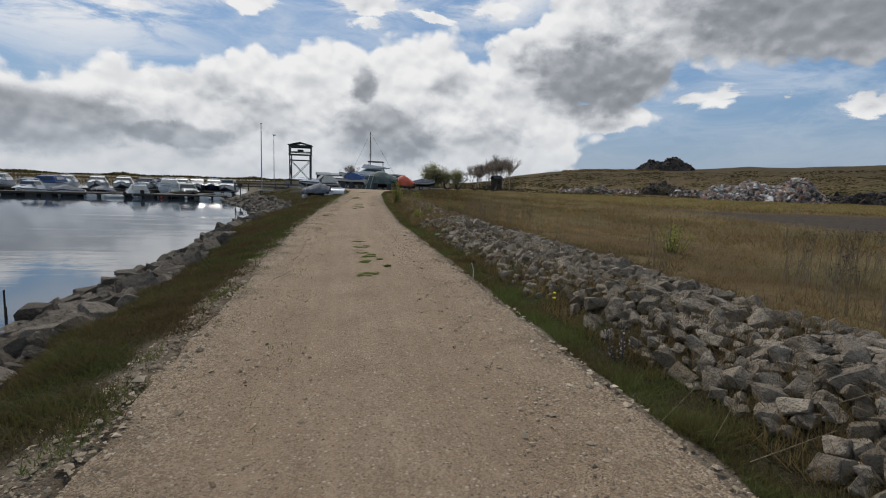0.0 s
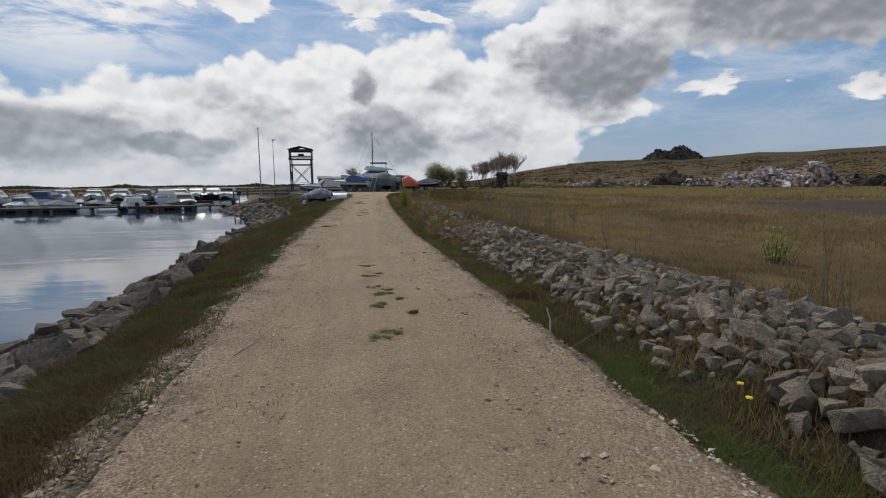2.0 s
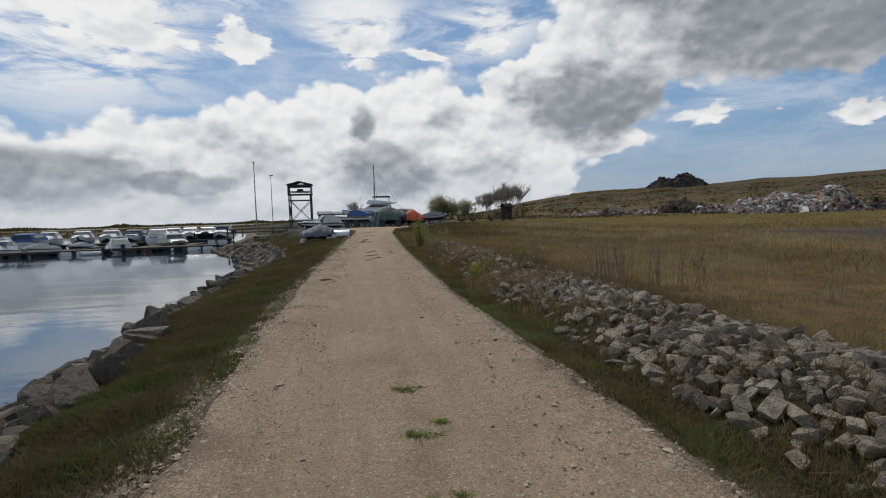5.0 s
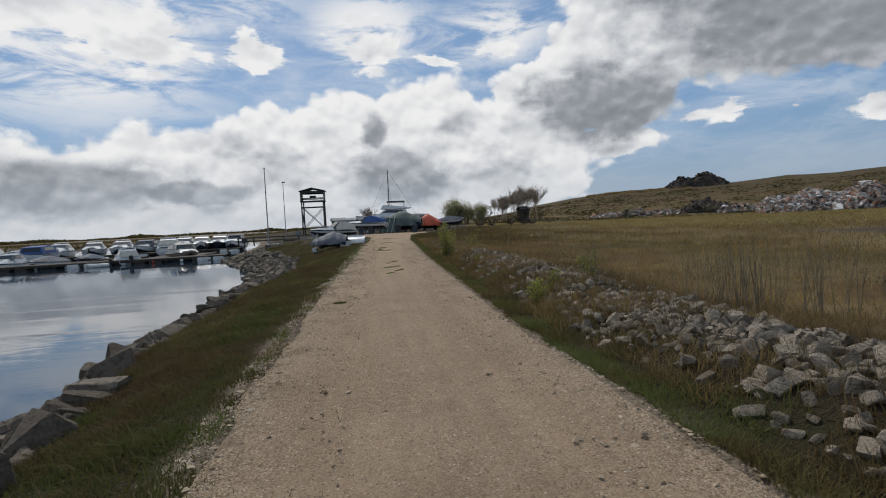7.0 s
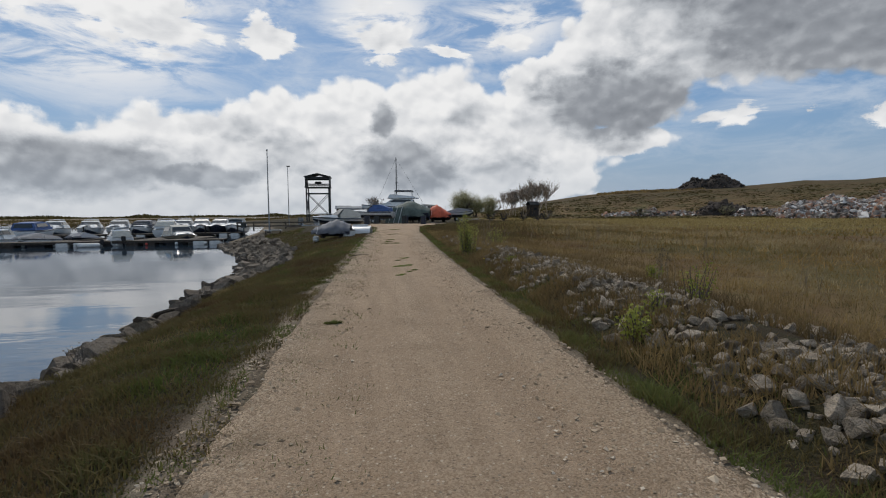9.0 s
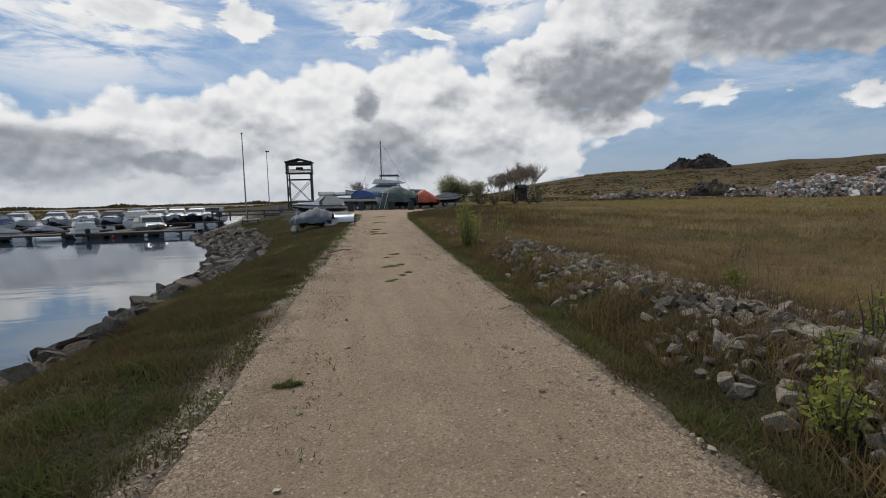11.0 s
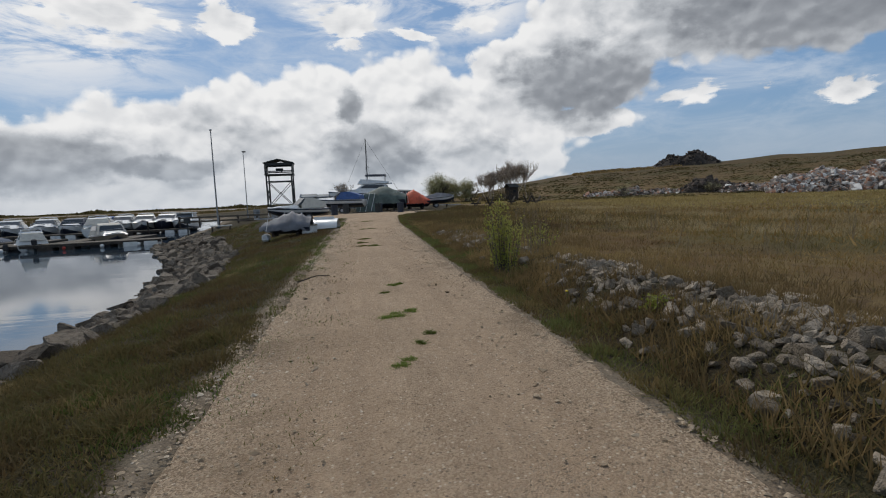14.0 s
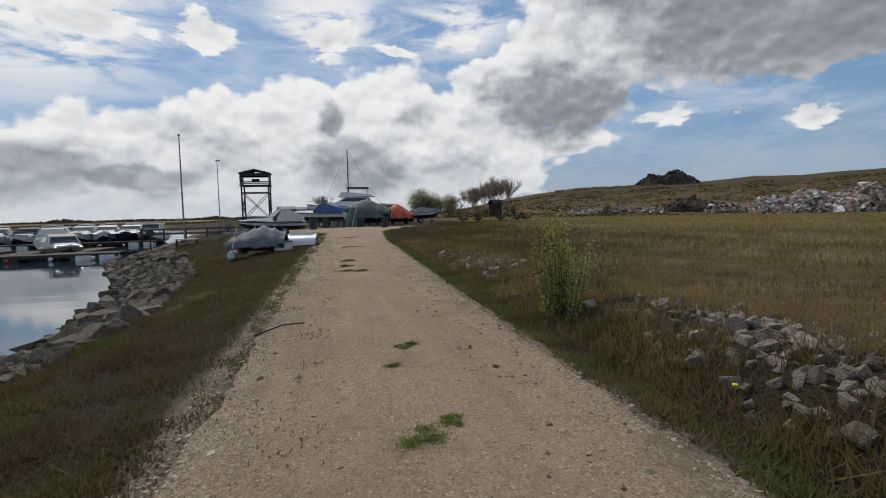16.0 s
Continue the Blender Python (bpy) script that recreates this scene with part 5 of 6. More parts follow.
def sailing_boat(m, label, mast_top, length=8.5):
    e = root("sailing_boat", m, label, "sailing boat", "stored boats")
    rings, sheer = hull_rings(length, 2.7, 1.3, lift=0.9)
    part("hull", loft(bmesh.new(), rings), "white_gelcoat", e, shade=True)
    part("deck", loft(bmesh.new(), [[Vector((-b, y, z)), Vector((0, y, z + 0.08)), Vector((b, y, z))] for b, y, z in sheer]), "white_gelcoat", e, shade=True)
    part("keel", prism(bmesh.new(), [(-0.9, 0.05), (-0.7, 1.2), (1.0, 1.2), (0.6, 0.05)], 0.09, 0.06), "navy_paint", e)
    part("coachroof", prism(bmesh.new(), [(-1.6, 2.2), (-1.5, 2.75), (1.2, 2.65), (2.0, 2.25)], 0.95, 0.75), "white_gelcoat", e)
    part("mast", tube(bmesh.new(), [(0, 0.6, 2.5), (0, 0.6, mast_top)], 0.085, 0.06, 8), "dark_steel", e)
    part("boom", tube(bmesh.new(), [(0, 0.55, 3.5), (0, -3.0, 3.6)], 0.09, 0.08, 8), "blue_cover", e)
    for x, y in ((-1.25, 0.4), (1.25, 0.4), (0, 4.1), (0, -4.1), (-0.9, 0.9), (0.9, 0.9)):
        part("stay", tube(bmesh.new(), [(x, y, 2.2), (0, 0.6, mast_top - (0.1 if y > 1 or y < 0 else 2.2 * (abs(x) < 1)) - 0.05)], 0.014, 0.014, 4), "dark_steel", e)
    for sx in (-1, 1):
        part("spreader", tube(bmesh.new(), [(0, 0.6, mast_top * 0.6), (sx * 0.8, 0.55, mast_top * 0.6 + 0.05)], 0.025, 0.02, 5), "dark_steel", e)
    for y in (-2.4, 0, 2.4):
        for sx in (-1, 1):
            part("prop", tube(bmesh.new(), [(sx * 1.5, y, 0.0), (sx * 1.0, y, 1.5)], 0.05, 0.05, 6), "dark_wood", e)
    return e


def flybridge(m):
    e = motor_boat(m, "large white flybridge cruiser laid up on stocks", 9.0, 3.1, 1.6, top="cabin", stripe="navy_paint", group="stored boats", lift=0.55)
    h = 2.15
    part("flybridge", prism(bmesh.new(), [(-2.9, h + 1.05), (-2.9, h + 1.25), (-0.6, h + 1.55), (0.5, h + 1.62), (0.9, h + 1.05)], 1.15, 1.0), "white_gelcoat", e)
    part("bimini", prism(bmesh.new(), [(-2.6, h + 1.95), (-2.5, h + 2.12), (-0.2, h + 2.16), (0.0, h + 2.0)], 1.15, 1.05), "navy_paint", e)
    for sx in (-1, 1):
        for y in (-2.4, -0.2):
            part("bimini_leg", tube(bmesh.new(), [(sx * 1.05, y, h + 1.2), (sx * 1.08, y, h + 2.0)], 0.025, 0.025, 5), "galvanised_steel", e)
    for y in (-2.5, 0.5, 2.6):
        part("stock", block(bmesh.new(), 0, y, 0.4, 1.8, 0.25, 0.9), "dark_wood", e)
    return e


def shed(x, y, sx, sy, h, mat, label, turn=0.0):
    e = root("storage_shed", at(x, y, 0, turn), label, "shed", "yard sheds")
    part("wall", block(bmesh.new(), 0, 0, h / 2 - 0.05, sx, sy, h + 0.1, bevel=0.03), mat, e)
    bm = bmesh.new()
    loft(bm, [[Vector((px, py, z)) for py, z in ((-sy / 2 - 0.2, h), (0, h + 0.45), (sy / 2 + 0.2, h), (sy / 2 + 0.2, h + 0.1), (0, h + 0.56), (-sy / 2 - 0.2, h + 0.1))] for px in (-sx / 2 - 0.2, sx / 2 + 0.2)], True, True)
    part("roof", bm, "shed_grey", e)
    part("door", block(bmesh.new(), 0.1 * sx, -sy / 2 - 0.02, 0.95, 0.95, 0.05, 1.9), "dark_wood", e)


def make_yard():
    make_tower()
    make_poles()
    # grey covered dinghy on a low trailer, bow towards the water
    tarp_boat(at(-2.45, 44.0, 0.12, 82), "small boat under a creased grey tarpaulin on grass", 2.5, 1.35, 0.42, 1.12, "grey_tarp", peak=0.36, sag=0.03, seed=3)
    e = root("pontoon_float", at(-3.40, 44.2, 0.0), "white plastic float lying on grass", "float")
    part("body", block(bmesh.new(), 0, 0, 0.22, 0.34, 0.7, 0.34, bevel=0.08), "white_float", e)
    e = root("upturned_dinghy", at(-0.95, 44.9, 0.0, 80), "small white dinghy lying keel up on grass", "dinghy")
    rings, _ = hull_rings(2.0, 1.1, 0.5)
    part("hull", loft(bmesh.new(), [[Vector((p.x, p.y, 0.62 - p.z)) for p in r] for r in rings]), "white_gelcoat", e, shade=True)
    part("skeg", block(bmesh.new(), 0, -0.3, 0.66, 0.04, 1.0, 0.1), "white_gelcoat", e)
    e = root("crate", at(-1.35, 43.6, 0.0, 8), "pale wooden crate beside the covered boat", "crate")
    part("body", block(bmesh.new(), 0, 0, 0.2, 0.7, 0.4, 0.36, bevel=0.02), "white_float", e)
    part("lid", block(bmesh.new(), 0, 0, 0.40, 0.76, 0.46, 0.04), "weathered_wood", e)
    motor_boat(at(-2.9, 58.2, 0, 112), "white speedboat with a pale canvas cover on a trailer", 4.4, 1.8, 0.62, "white_gelcoat", "screen", "cream_canvas", trailer=True, group="stored boats", lift=0.32)
    motor_boat(at(0.2, 72.0, 0, 72), "white speedboat with a blue canvas cover on a trailer", 5.6, 2.2, 0.85, "white_gelcoat", "screen", "blue_cover", "navy_paint", trailer=True, group="stored boats", lift=0.55)
    tarp_boat(at(4.9, 74.5, 0, 78), "laid-up boat tented with a dark green tarpaulin", 5.6, 2.7, 1.3, 2.75, "green_tarp", 0.45, seed=5)
    e = root("boat_tent", at(3.2, 72.9, 0, -12), "green netting over a leaning timber frame", "boat tent")
    part("netting", prism(bmesh.new(), [(-0.1, 0.0), (-0.06, 0.06), (0.9, 1.9), (1.6, 1.95), (1.6, 0.0)], 1.25, 0.9), "green_tarp", e)
    for sx in (-0.8, -0.2, 0.4):
        part("pole", tube(bmesh.new(), [(sx, -0.16, 0.0), (sx + 0.4, 0.86, 1.96)], 0.03, 0.03, 5), "white_float", e)
    flybridge(at(3.6, 80.5, 0, 82))
    sailing_boat(at(5.05, 90.3, 0, 100), "sailing boat with a tall dark mast laid up ashore", 10.5 - float(land(5.05, 90.3)))
    tarp_boat(at(9.2, 78.2, 0, 96), "boat wrapped in a bright orange tarpaulin", 3.4, 2.2, 1.0, 2.3, "orange_tarp", 0.55, seed=8)
    motor_boat(at(12.6, 80.3, 0, -95), "small grey-white open boat on blocks", 3.8, 1.8, 0.8, "white_gelcoat", "cover", "grey_tarp", trailer=True, group="stored boats", lift=0.5)
    motor_boat(at(7.6, 85.0, 0, 85), "white motor cruiser stored behind covered boats", 6.0, 2.3, 1.0, "white_gelcoat", "canopy", "cream_canvas", trailer=True, group="stored boats", lift=0.5)
    shed(-4.2, 100, 2.2, 2.4, 2.1, "dark_wood", "small dark timber shed near the hoist")
    shed(-1.2, 112, 4.5, 3.0, 2.2, "shed_grey", "low grey shed behind the boats")
    shed(3.6, 118, 3.6, 3.0, 2.4, "shed_grey", "low grey shed at the back of the yard", 10)
    # trestles, beams and loose timber
    r = random.Random(9)
    for k, (x, y) in enumerate([(14.6, 70.5), (16.0, 70.0), (18.6, 70.4), (20.2, 69.8), (21.4, 70.3)]):
        e = root("timber_trestle", at(x, y, 0, r.uniform(-30, 30)), "old dark crossed timber trestle", "trestle", "timber trestles")
        for sgn in (-1, 1):
            part("leg", block(bmesh.new(), 0, 0, 0.5, 0.13, 0.13, 1.35, m=pose(0, sgn * 0.1, 0, 0, sgn * r.uniform(25, 38), 0)), "dark_wood" if sgn < 0 or k % 2 else "weathered_wood", e)
        part("beam", block(bmesh.new(), 0, 0.0, 0.42, 1.1, 0.12, 0.14), "dark_wood", e)
    for k in range(16):
        x, y = r.uniform(-9, 20), r.uniform(60.5, 71)
        if -1 < x < 7 and y < 66:
            x += 9
        ln = r.uniform(1.2, 3.2)
        e = tagged(part("plank", block(bmesh.new(), 0, 0, 0, ln, 0.2, 0.09, bevel=0.01), r.choice(["dark_wood", "weathered_wood"])), "weathered loose plank lying in the boat yard", "plank", "loose planks")
        e.matrix_basis = at(x, y, 0.05, r.uniform(-40, 40))
    for k in range(9):
        x, y = r.uniform(-8, 16), r.uniform(63, 70)
        e = root("oil_drum", at(x, y), "rusty dark steel drum standing in the yard", "drum", "drums")
        bm = bmesh.new()
        bmesh.ops.create_cone(bm, cap_ends=True, segments=16, radius1=0.29, radius2=0.29, depth=0.88, matrix=Matrix.Translation((0, 0, 0.44)))
        part("body", bm, r.choice(["dark_steel", "shed_grey", "navy_paint"]), e)
        for z in (0.29, 0.58):
            bm = bmesh.new()
            bmesh.ops.create_cone(bm, cap_ends=True, segments=16, radius1=0.305, radius2=0.305, depth=0.03, matrix=Matrix.Translation((0, 0, z)))
            part("hoop", bm, "dark_steel", e)
    for x, y, h in ((-5.55, 9.3, 0.55), (-5.45, 9.15, 0.3)):
        e = root("mooring_stake", pose(x, y, WATER - 0.3), "thin dark stake standing in shallow water", "stake", "stakes")
        part("shaft", tube(bmesh.new(), [(0, 0, 0), (0.01, 0, h + 0.3)], 0.018, 0.014, 6), "dark_wood", e)
    # bench and low rail near the flag pole
    e = root("bench", at(-9.0, 61.0, 0, 5), "simple weathered bench facing the marina", "bench")
    part("seat", block(bmesh.new(), 0, 0, 0.45, 1.6, 0.4, 0.06), "white_float", e)
    for sx in (-0.65, 0.65):
        part("leg", block(bmesh.new(), sx, 0, 0.2, 0.08, 0.36, 0.46), "dark_wood", e)
    e = root("timber_rail", at(-9.5, 66.5, 0, 2), "low timber guard rail at the harbour edge", "rail")
    for sx in np.arange(-4, 4.1, 1.6):
        part("post", block(bmesh.new(), float(sx), 0, 0.4, 0.12, 0.12, 1.0), "dark_wood", e)
    for z in (0.45, 0.8):
        part("board", block(bmesh.new(), 0, -0.09, z, 8.2, 0.05, 0.15), "weathered_wood", e)
    e = root("fuel_cabinet", at(-12.8, 66.0), "small dark post and box at the harbour edge", "cabinet")
    part("post", block(bmesh.new(), 0, 0, 0.6, 0.1, 0.1, 1.3), "dark_steel", e)
    part("box", block(bmesh.new(), 0, 0, 1.4, 0.5, 0.3, 0.5, bevel=0.03), "dark_steel", e)


# ---- marina ----
def pontoon(x0, y0, x1, y1, label):
    d = Vector((x1 - x0, y1 - y0, 0))
    n = max(1, round(d.length / 3.0))
    turn = math.degrees(math.atan2(d.y, d.x))
    for k in range(n):
        c = Vector((x0, y0, 0)) + d * ((k + 0.5) / n)
        ln = d.length / n
        e = root("pontoon", pose(c.x, c.y, WATER, 0, 0, turn), label, "pontoon", "marina pontoons")
        for j in range(6):
            part("plank", block(bmesh.new(), (j - 2.5) * ln / 6, 0, 0.46, ln / 6 - 0.02, 1.9, 0.06), "weathered_wood", e)
        for sy in (-0.9, 0.9):
            part("side_beam", block(bmesh.new(), 0, sy, 0.34, ln - 0.03, 0.1, 0.2), "dark_wood", e)
        if k % 2 == 0:
            for sx in (-0.25, 0.25):
                part("float", block(bmesh.new(), sx * ln, 0.38, 0.12, ln * 0.36, 1.2, 0.52, bevel=0.06), "white_float" if k % 4 == 0 else "dark_wood", e)
        else:
            part("float", block(bmesh.new(), 0, 0, 0.1, ln * 0.5, 1.5, 0.5, bevel=0.05), "black_rubber", e)
        if k % 5 == 1 and y0 > 80:
            bm = tube(bmesh.new(), [(0, 1.1, -1.0), (0, 1.1, 1.5)], 0.09, 0.09, 8)
            part("mooring_pile", bm, "dark_wood", e)


def afloat(x, y, turn, draft=0.28):
    return pose(x, y, WATER - draft, 0, 0, turn)


def make_marina():
    pontoon(-14.0, 63.6, -46, 62.4, "floating timber walkway on pale floats")
    pontoon(-17.5, 84.6, -64, 82.0, "far floating timber walkway with boats moored")
    for x in (-18.0, -21.5, -25.5, -29.0):
        pontoon(x, 64.6, x + 0.15, 71.0, "narrow mooring finger with timber deck")
    motor_boat(afloat(-19.6, 67.8, 212), "cream-canopied white cabin boat moored at the walkway", 6.2, 2.5, 1.1, "brown_hull", "canopy", "cream_canvas", "white_float", group="moored boats")
    motor_boat(afloat(-24.2, 64.9, 32), "small white cruiser with an outboard engine, moored stern first", 5.0, 2.1, 0.8, "white_gelcoat", "cruiser", "cream_canvas", "navy_paint", engine=True, group="moored boats")
    rubber = root("inflatable_tender", pose(-25.3, 61.9, WATER, 0, 0, 10), "small pale inflatable tender beside the walkway", "tender", "moored boats")
    ring = [(0.62 * math.cos(a) * 1.5, 0.62 * math.sin(a), 0.16) for a in np.linspace(0.5, 5.78, 15)]
    part("tube", tube(bmesh.new(), ring, 0.2, 0.2, 8), "white_float", rubber, shade=True)
    part("floor", block(bmesh.new(), 0, 0, 0.1, 1.6, 0.9, 0.05), "black_rubber", rubber)
    part("outboard_engine", block(bmesh.new(), 0.95, 0, 0.42, 0.3, 0.26, 0.5, bevel=0.06), "black_rubber", rubber)
    rows = [(-38.2, 87.6, 200, "cream_canvas", "white_gelcoat", "cruiser"), (-34.6, 87.8, 196, "cream_canvas", "white_gelcoat", "cruiser"), (-31.3, 87.6, 185, "navy_paint", "white_gelcoat", "canopy"),
            (-28.6, 88.6, 182, "blue_cover", "white_gelcoat", "canopy"), (-25.6, 81.0, 14, "cream_canvas", "white_gelcoat", "cruiser"), (-23.7, 88.0, 194, "cream_canvas", "white_gelcoat", "cruiser"),
            (-21.3, 88.2, 188, "cream_canvas", "navy_paint", "cruiser"), (-19.0, 88.0, 184, "cream_canvas", "white_gelcoat", "cabin"), (-43.0, 88.0, 196, "cream_canvas", "white_gelcoat", "cruiser"),
            (-47.5, 88.0, 190, "grey_tarp", "white_gelcoat", "cover"), (-29.4, 68.5, 190, "navy_paint", "navy_paint", "cover"), (-52, 87.5, 194, "cream_canvas", "white_gelcoat", "cruiser"),
            (-33, 67.5, 178, "grey_tarp", "white_gelcoat", "cover"), (-26.3, 88.3, 190, "cream_canvas", "white_gelcoat", "cruiser"), (-40.6, 80.5, 8, "blue_cover", "white_gelcoat", "canopy"), (-37, 67.8, 186, "cream_canvas", "white_gelcoat", "cruiser")]
    words = {"cruiser": "white moored motor cruiser with a raked windscreen and hardtop", "canopy": "white moored motor boat with a raised canvas canopy", "cover": "low moored boat under a fitted cover", "cabin": "moored cabin boat with a white wheelhouse"}
    for k, (x, y, t, cov, hl, top) in enumerate(rows):
        motor_boat(afloat(x, y, t), words[top], 7.2 if y > 75 else 5.0, 2.9 if y > 75 else 2.0, 1.55 if y > 75 else 0.9, hl, top, cov, group="moored boats")
    r = random.Random(3)
    for k in range(7):
        x = -15.5 - k * 2.6
        e = root("fender", pose(x, 62.45, WATER + 0.15), "round fender hanging on the walkway", "fender", "fenders")
        bm = bmesh.new()
        bmesh.ops.create_uvsphere(bm, u_segments=10, v_segments=8, radius=0.16)
        part("ball", bm, "red_plastic" if k == 2 else "white_float", e, shade=True)
        part("rope", tube(bmesh.new(), [(0, 0, 0.14), (0, 0.2, 0.32)], 0.015, 0.015, 4), "dark_wood", e)


# ---- distance: trees, rubble heaps, hut ----
def far_bush(x, y, wide, high, seed, mat="willow_leaf", n=2600, label="rounded willow bush coming into leaf", bare=False):
    r = np.random.default_rng(seed)
    e = root("tree", at(x, y), label, "tree", "distant trees")
    st = bmesh.new()
    rr = random.Random(seed)
    tips = []

    def limb(p, d, ln, rad, depth):
        q = p + d * ln
        tube(st, [p, p.lerp(q, 0.5) + Vector((rr.gauss(0, 0.04), rr.gauss(0, 0.04), 0)) * ln, q], rad, rad * 0.6, 4)
        if depth <= 1:
            tips.append((p, q))
        if depth == 0:
            return
        for _ in range(rr.randint(3, 4)):
            side = 0.34 if bare else 0.5
            nd = (d + Vector((rr.gauss(0, side), rr.gauss(0, side), rr.gauss(0.40 if bare else 0.12, 0.25)))).normalized()
            limb(p.lerp(q, rr.uniform(0.55, 1)), nd, ln * rr.uniform(0.62, 0.82), rad * 0.58, depth - 1)

    for _ in range(5 if bare else 4):
        limb(Vector((rr.gauss(0, wide * 0.08), rr.gauss(0, wide * 0.08), -0.2)), Vector((rr.gauss(0, 0.24 if bare else 0.3), rr.gauss(0, 0.24), 1)).normalized(), high * (0.33 if bare else 0.34), high * (0.008 if bare else 0.03), 3)
    part("trunk", st, "twig" if bare else "bark", e)
    base = np.array([tuple(q) for _, q in tips])
    src = np.array([tuple(p) for p, _ in tips])
    if bare:
        m = n
        k = r.integers(len(base), size=m)
        p = src[k] + (base[k] - src[k]) * r.uniform(0.2, 1, m)[:, None]
        d = (base[k] - src[k]) + r.normal(0, 0.7, (m, 3)) * high * 0.1 + np.array([0, 0, 0.02 * high])
        d /= np.linalg.norm(d, axis=1)[:, None]
        ln = high * 0.11 * r.uniform(0.4, 1, m)[:, None]
        side = np.cross(d, r.normal(size=(m, 3)))
        side /= np.linalg.norm(side, axis=1)[:, None]
        w = 0.018
        co = np.stack([p - side * w, p + side * w, p + d * ln + side * w * 0.3, p + d * ln - side * w * 0.3], 1).reshape(-1, 3)
        ob = quads("twig_crown", co, np.arange(4 * m).reshape(-1, 4), "twig")
        tagged(ob, kind="stuff")
    else:
        c = r.normal(size=(60, 3))
        c /= np.linalg.norm(c, axis=1)[:, None]
        c = c * r.uniform(0.35, 0.85, (60, 1)) * np.array([wide / 2, wide / 2, high * 0.45]) + np.array([0, 0, high * 0.5])
        k = r.integers(60, size=n)
        p = c[k] + r.normal(0, 0.09 * high, (n, 3))
        p[:, 2] = np.clip(p[:, 2], 0.1, None)
        u = r.normal(size=(n, 3))
        u /= np.linalg.norm(u, axis=1)[:, None]
        v = np.cross(u, r.normal(size=(n, 3)))
        v /= np.linalg.norm(v, axis=1)[:, None]
        s = r.uniform(0.05, 0.12, (n, 1)) * high / 5
        co = np.stack([p - u * s, p + v * s * 0.6, p + u * s, p - v * s * 0.6], 1).reshape(-1, 3)
        ob = quads("crown", co, np.arange(4 * n).reshape(-1, 4), mat)
    ob.parent = e
    return e


def heap(x, y, long, deep, high, turn, mat, bits, seed, label, bit=0.35, body="dark_spoil"):
    """A tipped heap: a lumpy mound with broken pieces lying all over it."""
    r = np.random.default_rng(seed)
    e = root("rubble_heap", at(x, y, 0, turn), label, "rubble heap", "rubble heaps")
    gx, gy = np.linspace(-0.5, 0.5, 60) * long, np.linspace(-0.5, 0.5, 26) * deep
    zb = float(land(x, y))
    ca, sa = math.cos(radians(turn)), math.sin(radians(turn))

    def height(a, b):
        u, v = 2 * a / long, 2 * b / deep
        ridge = 0.72 + 0.28 * np.sin(a * 0.55 + seed) * np.cos(a * 0.21 + 2 * seed)
        under = land(x + a * ca - b * sa, y + a * sa + b * ca) - zb
        return under - 0.1 + high * np.clip(1 - u ** 4, 0, 1) * np.clip(1 - v ** 2, 0, 1) * ridge + 0.12 * np.sin(a * 2.3) * np.sin(b * 2.9)

    X, Y = np.meshgrid(gx, gy)
    ob = grid_object("mound", gx, gy, height(X, Y), body)
    ob.parent = e
    a, b = r.uniform(-0.49, 0.49, bits) * long, r.uniform(-0.5, 0.5, bits) * deep
    pos = np.column_stack([a, b, height(a, b) + 0.05])
    ob = joined_stones("debris", pos, np.clip(r.lognormal(math.log(bit), 0.5, bits), 0.1, 1.1), mat, 0.9)
    ob.parent = e
    tagged(ob, kind="stuff")


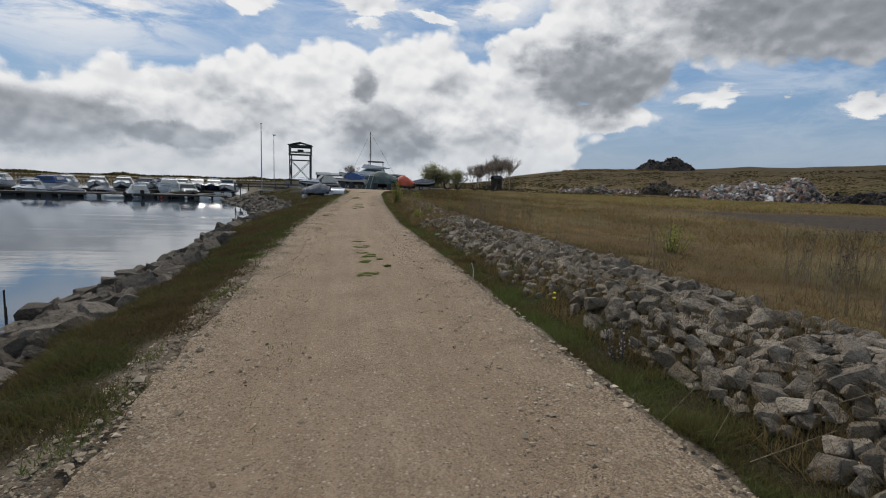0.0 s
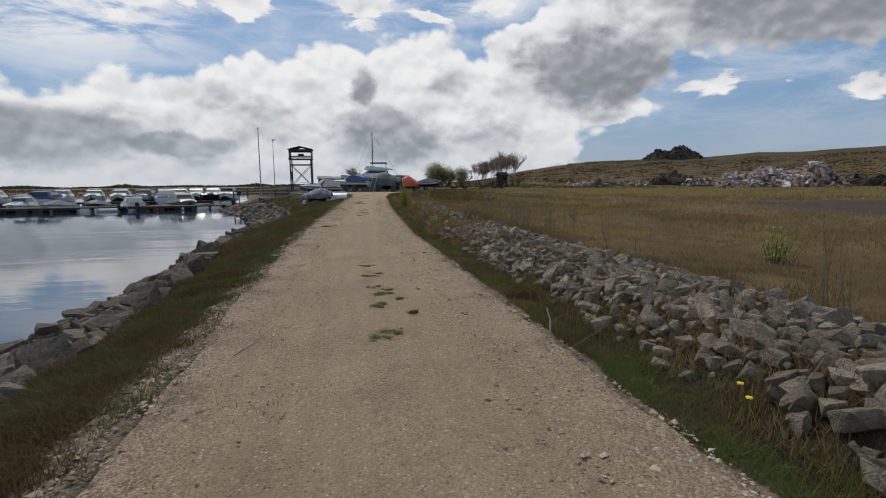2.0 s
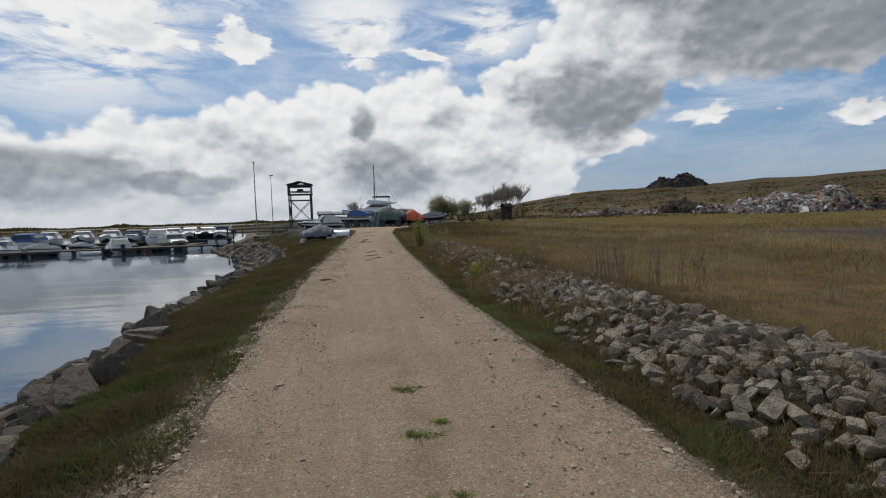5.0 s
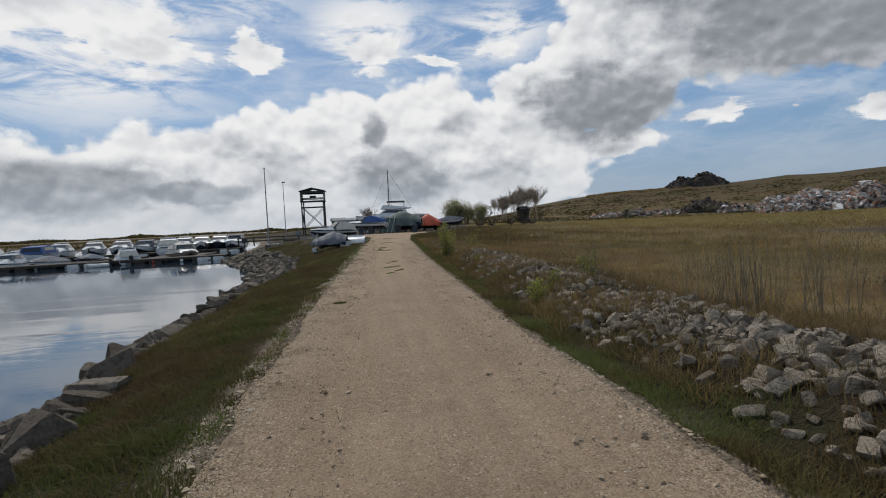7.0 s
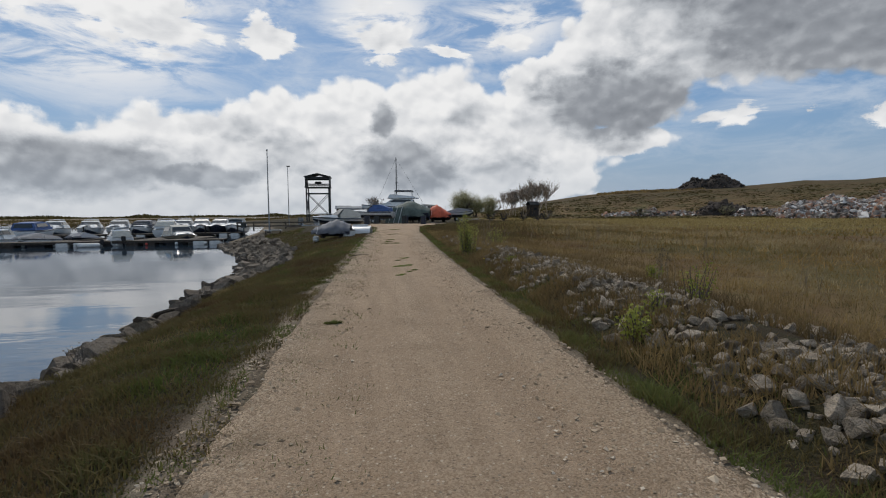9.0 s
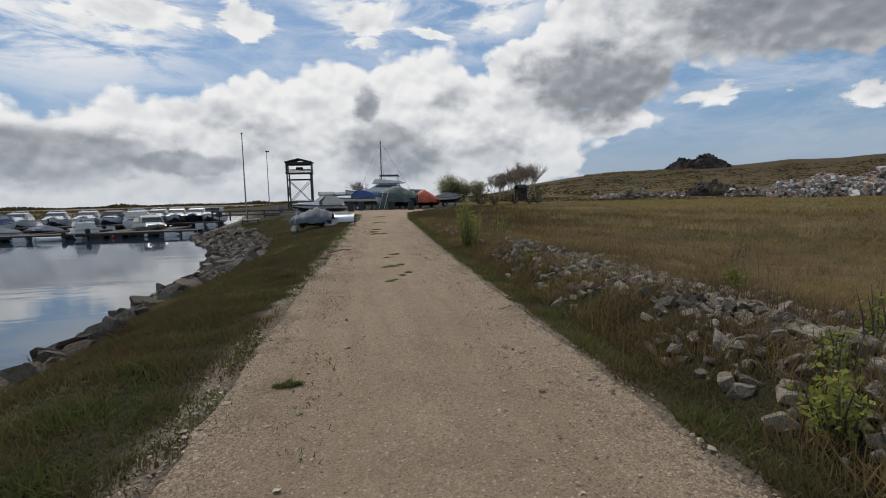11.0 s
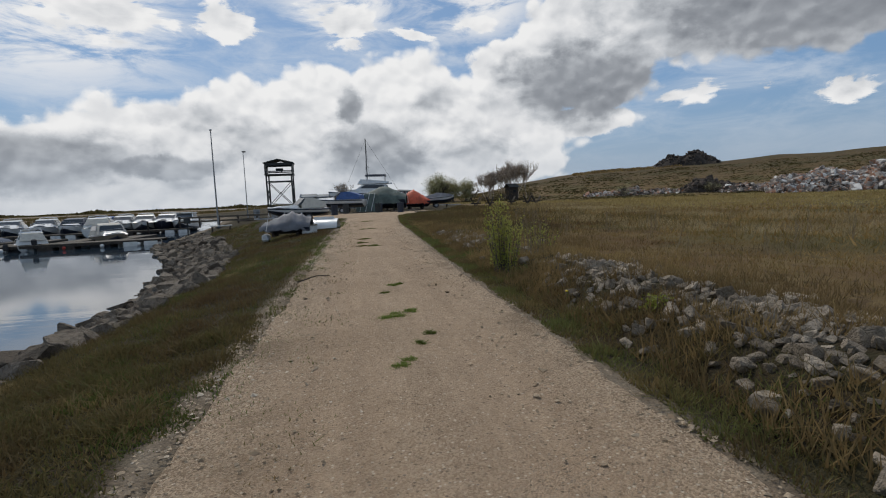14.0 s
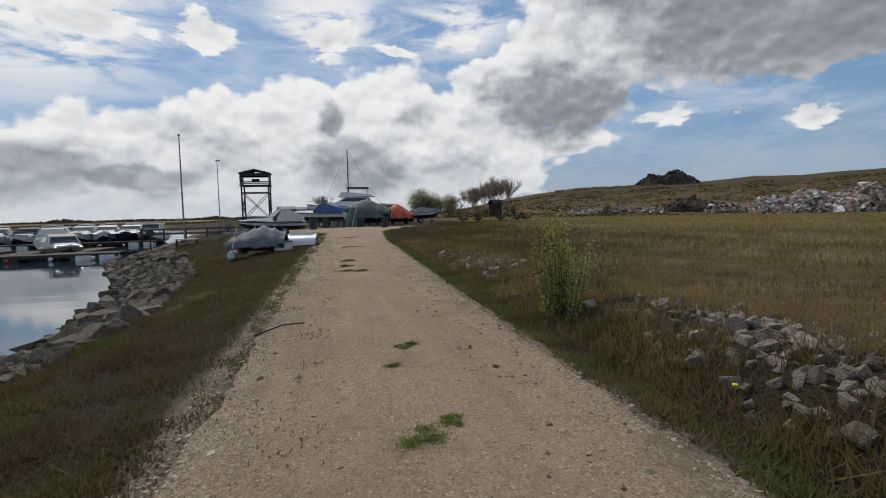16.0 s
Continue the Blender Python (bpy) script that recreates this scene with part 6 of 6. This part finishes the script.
def make_distance():
    for k, (x, y, w, h) in enumerate([(21.6, 125, 5.2, 6.6), (25.2, 126, 4.6, 5.4), (28.6, 127, 4.2, 5.2), (23.2, 128, 4.0, 5.4)]):
        far_bush(x, y, w, h, 20 + k, label="rounded willow bush coming into leaf beyond the yard", n=7000)
    for k, (x, y, h) in enumerate([(35.4, 134, 7.6), (37.0, 135, 8.0), (42.3, 134, 11.6), (44.2, 136, 10.4), (40.6, 137, 9.8)]):
        far_bush(x, y, h * 0.8, h, 50 + k, label="bare deciduous tree on the rise behind the yard", n=4200, bare=True)
    far_bush(0.9, 108, 4, 5.6, 70, label="bare small tree behind the boat yard", n=1800, bare=True)
    far_bush(-58, 190, 5, 5.0, 71, label="bare lone tree across the water", n=1200, bare=True)
    for k, (x, y, w, h) in enumerate([(38.5, 131, 6, 2.4), (44.5, 131, 6, 2.4), (33, 129, 5, 2.0), (62, 118, 5, 3.0), (76, 108, 4, 2.6)]):
        far_bush(x, y, w, h, 80 + k, "dead_brush" if k < 3 else "willow_leaf", 1500, "low brown thicket on the rough ground")
    e = root("hut", at(40.9, 131.5, 0, 8), "small dark hut among bare trees", "hut")
    part("wall", block(bmesh.new(), 0, 0, 1.4, 2.2, 2.2, 3.0), "dark_wood", e)
    bm = bmesh.new()
    loft(bm, [[Vector((px, py, z)) for py, z in ((-1.5, 2.8), (0, 3.6), (1.5, 2.8), (1.5, 2.95), (0, 3.75), (-1.5, 2.95))] for px in (-1.35, 1.35)], True, True)
    part("roof", bm, "dark_steel", e)
    part("window", block(bmesh.new(), 0.2, -1.12, 1.9, 0.7, 0.06, 0.6), "dark_glass", e)
    heap(86.5, 90, 22, 12, 4.9, -40, "rubble_bits", 3200, 1, "tall heap of grey, tan and brick-red demolition rubble", 0.30)
    heap(100, 79, 12, 8, 2.2, -50, "dark_spoil", 300, 2, "low dark heap of earth beside the rubble", 0.3)
    heap(79, 111, 13, 8, 3.0, -38, "dark_spoil", 380, 3, "dark brown heap of spoil and brush", 0.3)
    heap(84, 104, 16, 8, 1.5, -42, "rubble_bits", 420, 4, "low spread of pale rubble at the heap's foot", 0.24)
    heap(66, 120, 22, 7, 1.0, -28, "rubble_bits", 420, 5, "low pale rubble strewn in the grass", 0.26)
    heap(123.3, 176.2, 21, 14, 4.9, -35, "dark_spoil", 500, 6, "dark flat-topped spoil mound on the embankment", 0.3)
    n = 1300
    az = np.radians(rng.uniform(24.5, 34.5, n))
    r = rng.uniform(205, 222, n)
    x, y = r * np.sin(az), r * np.cos(az)
    grass("crest_scrub", x, y, land(x, y), rng.uniform(0.2, 0.7, n), rng.uniform(0.4, 1.0, n), "dead_brush", "dark scrub along the embankment crest", 0.4, 1, "scrub")
    # a thin brushy crest along the embankment
    n = 24000
    az = np.radians(rng.uniform(12, 78, n))
    r = rng.uniform(122, 200, n)
    x, y = r * np.sin(az), r * np.cos(az)
    grass("embankment_scrub", x, y, land(x, y), rng.uniform(0.08, 0.32, n) * (0.6 + 0.4 * rough_noise(x, y, 7.0, 2)), rng.uniform(0.6, 1.7, n), "olive_scrub", "olive scrub over the grassed embankment", 0.4, 1, "scrub")


make_yard()
make_marina()
make_distance()
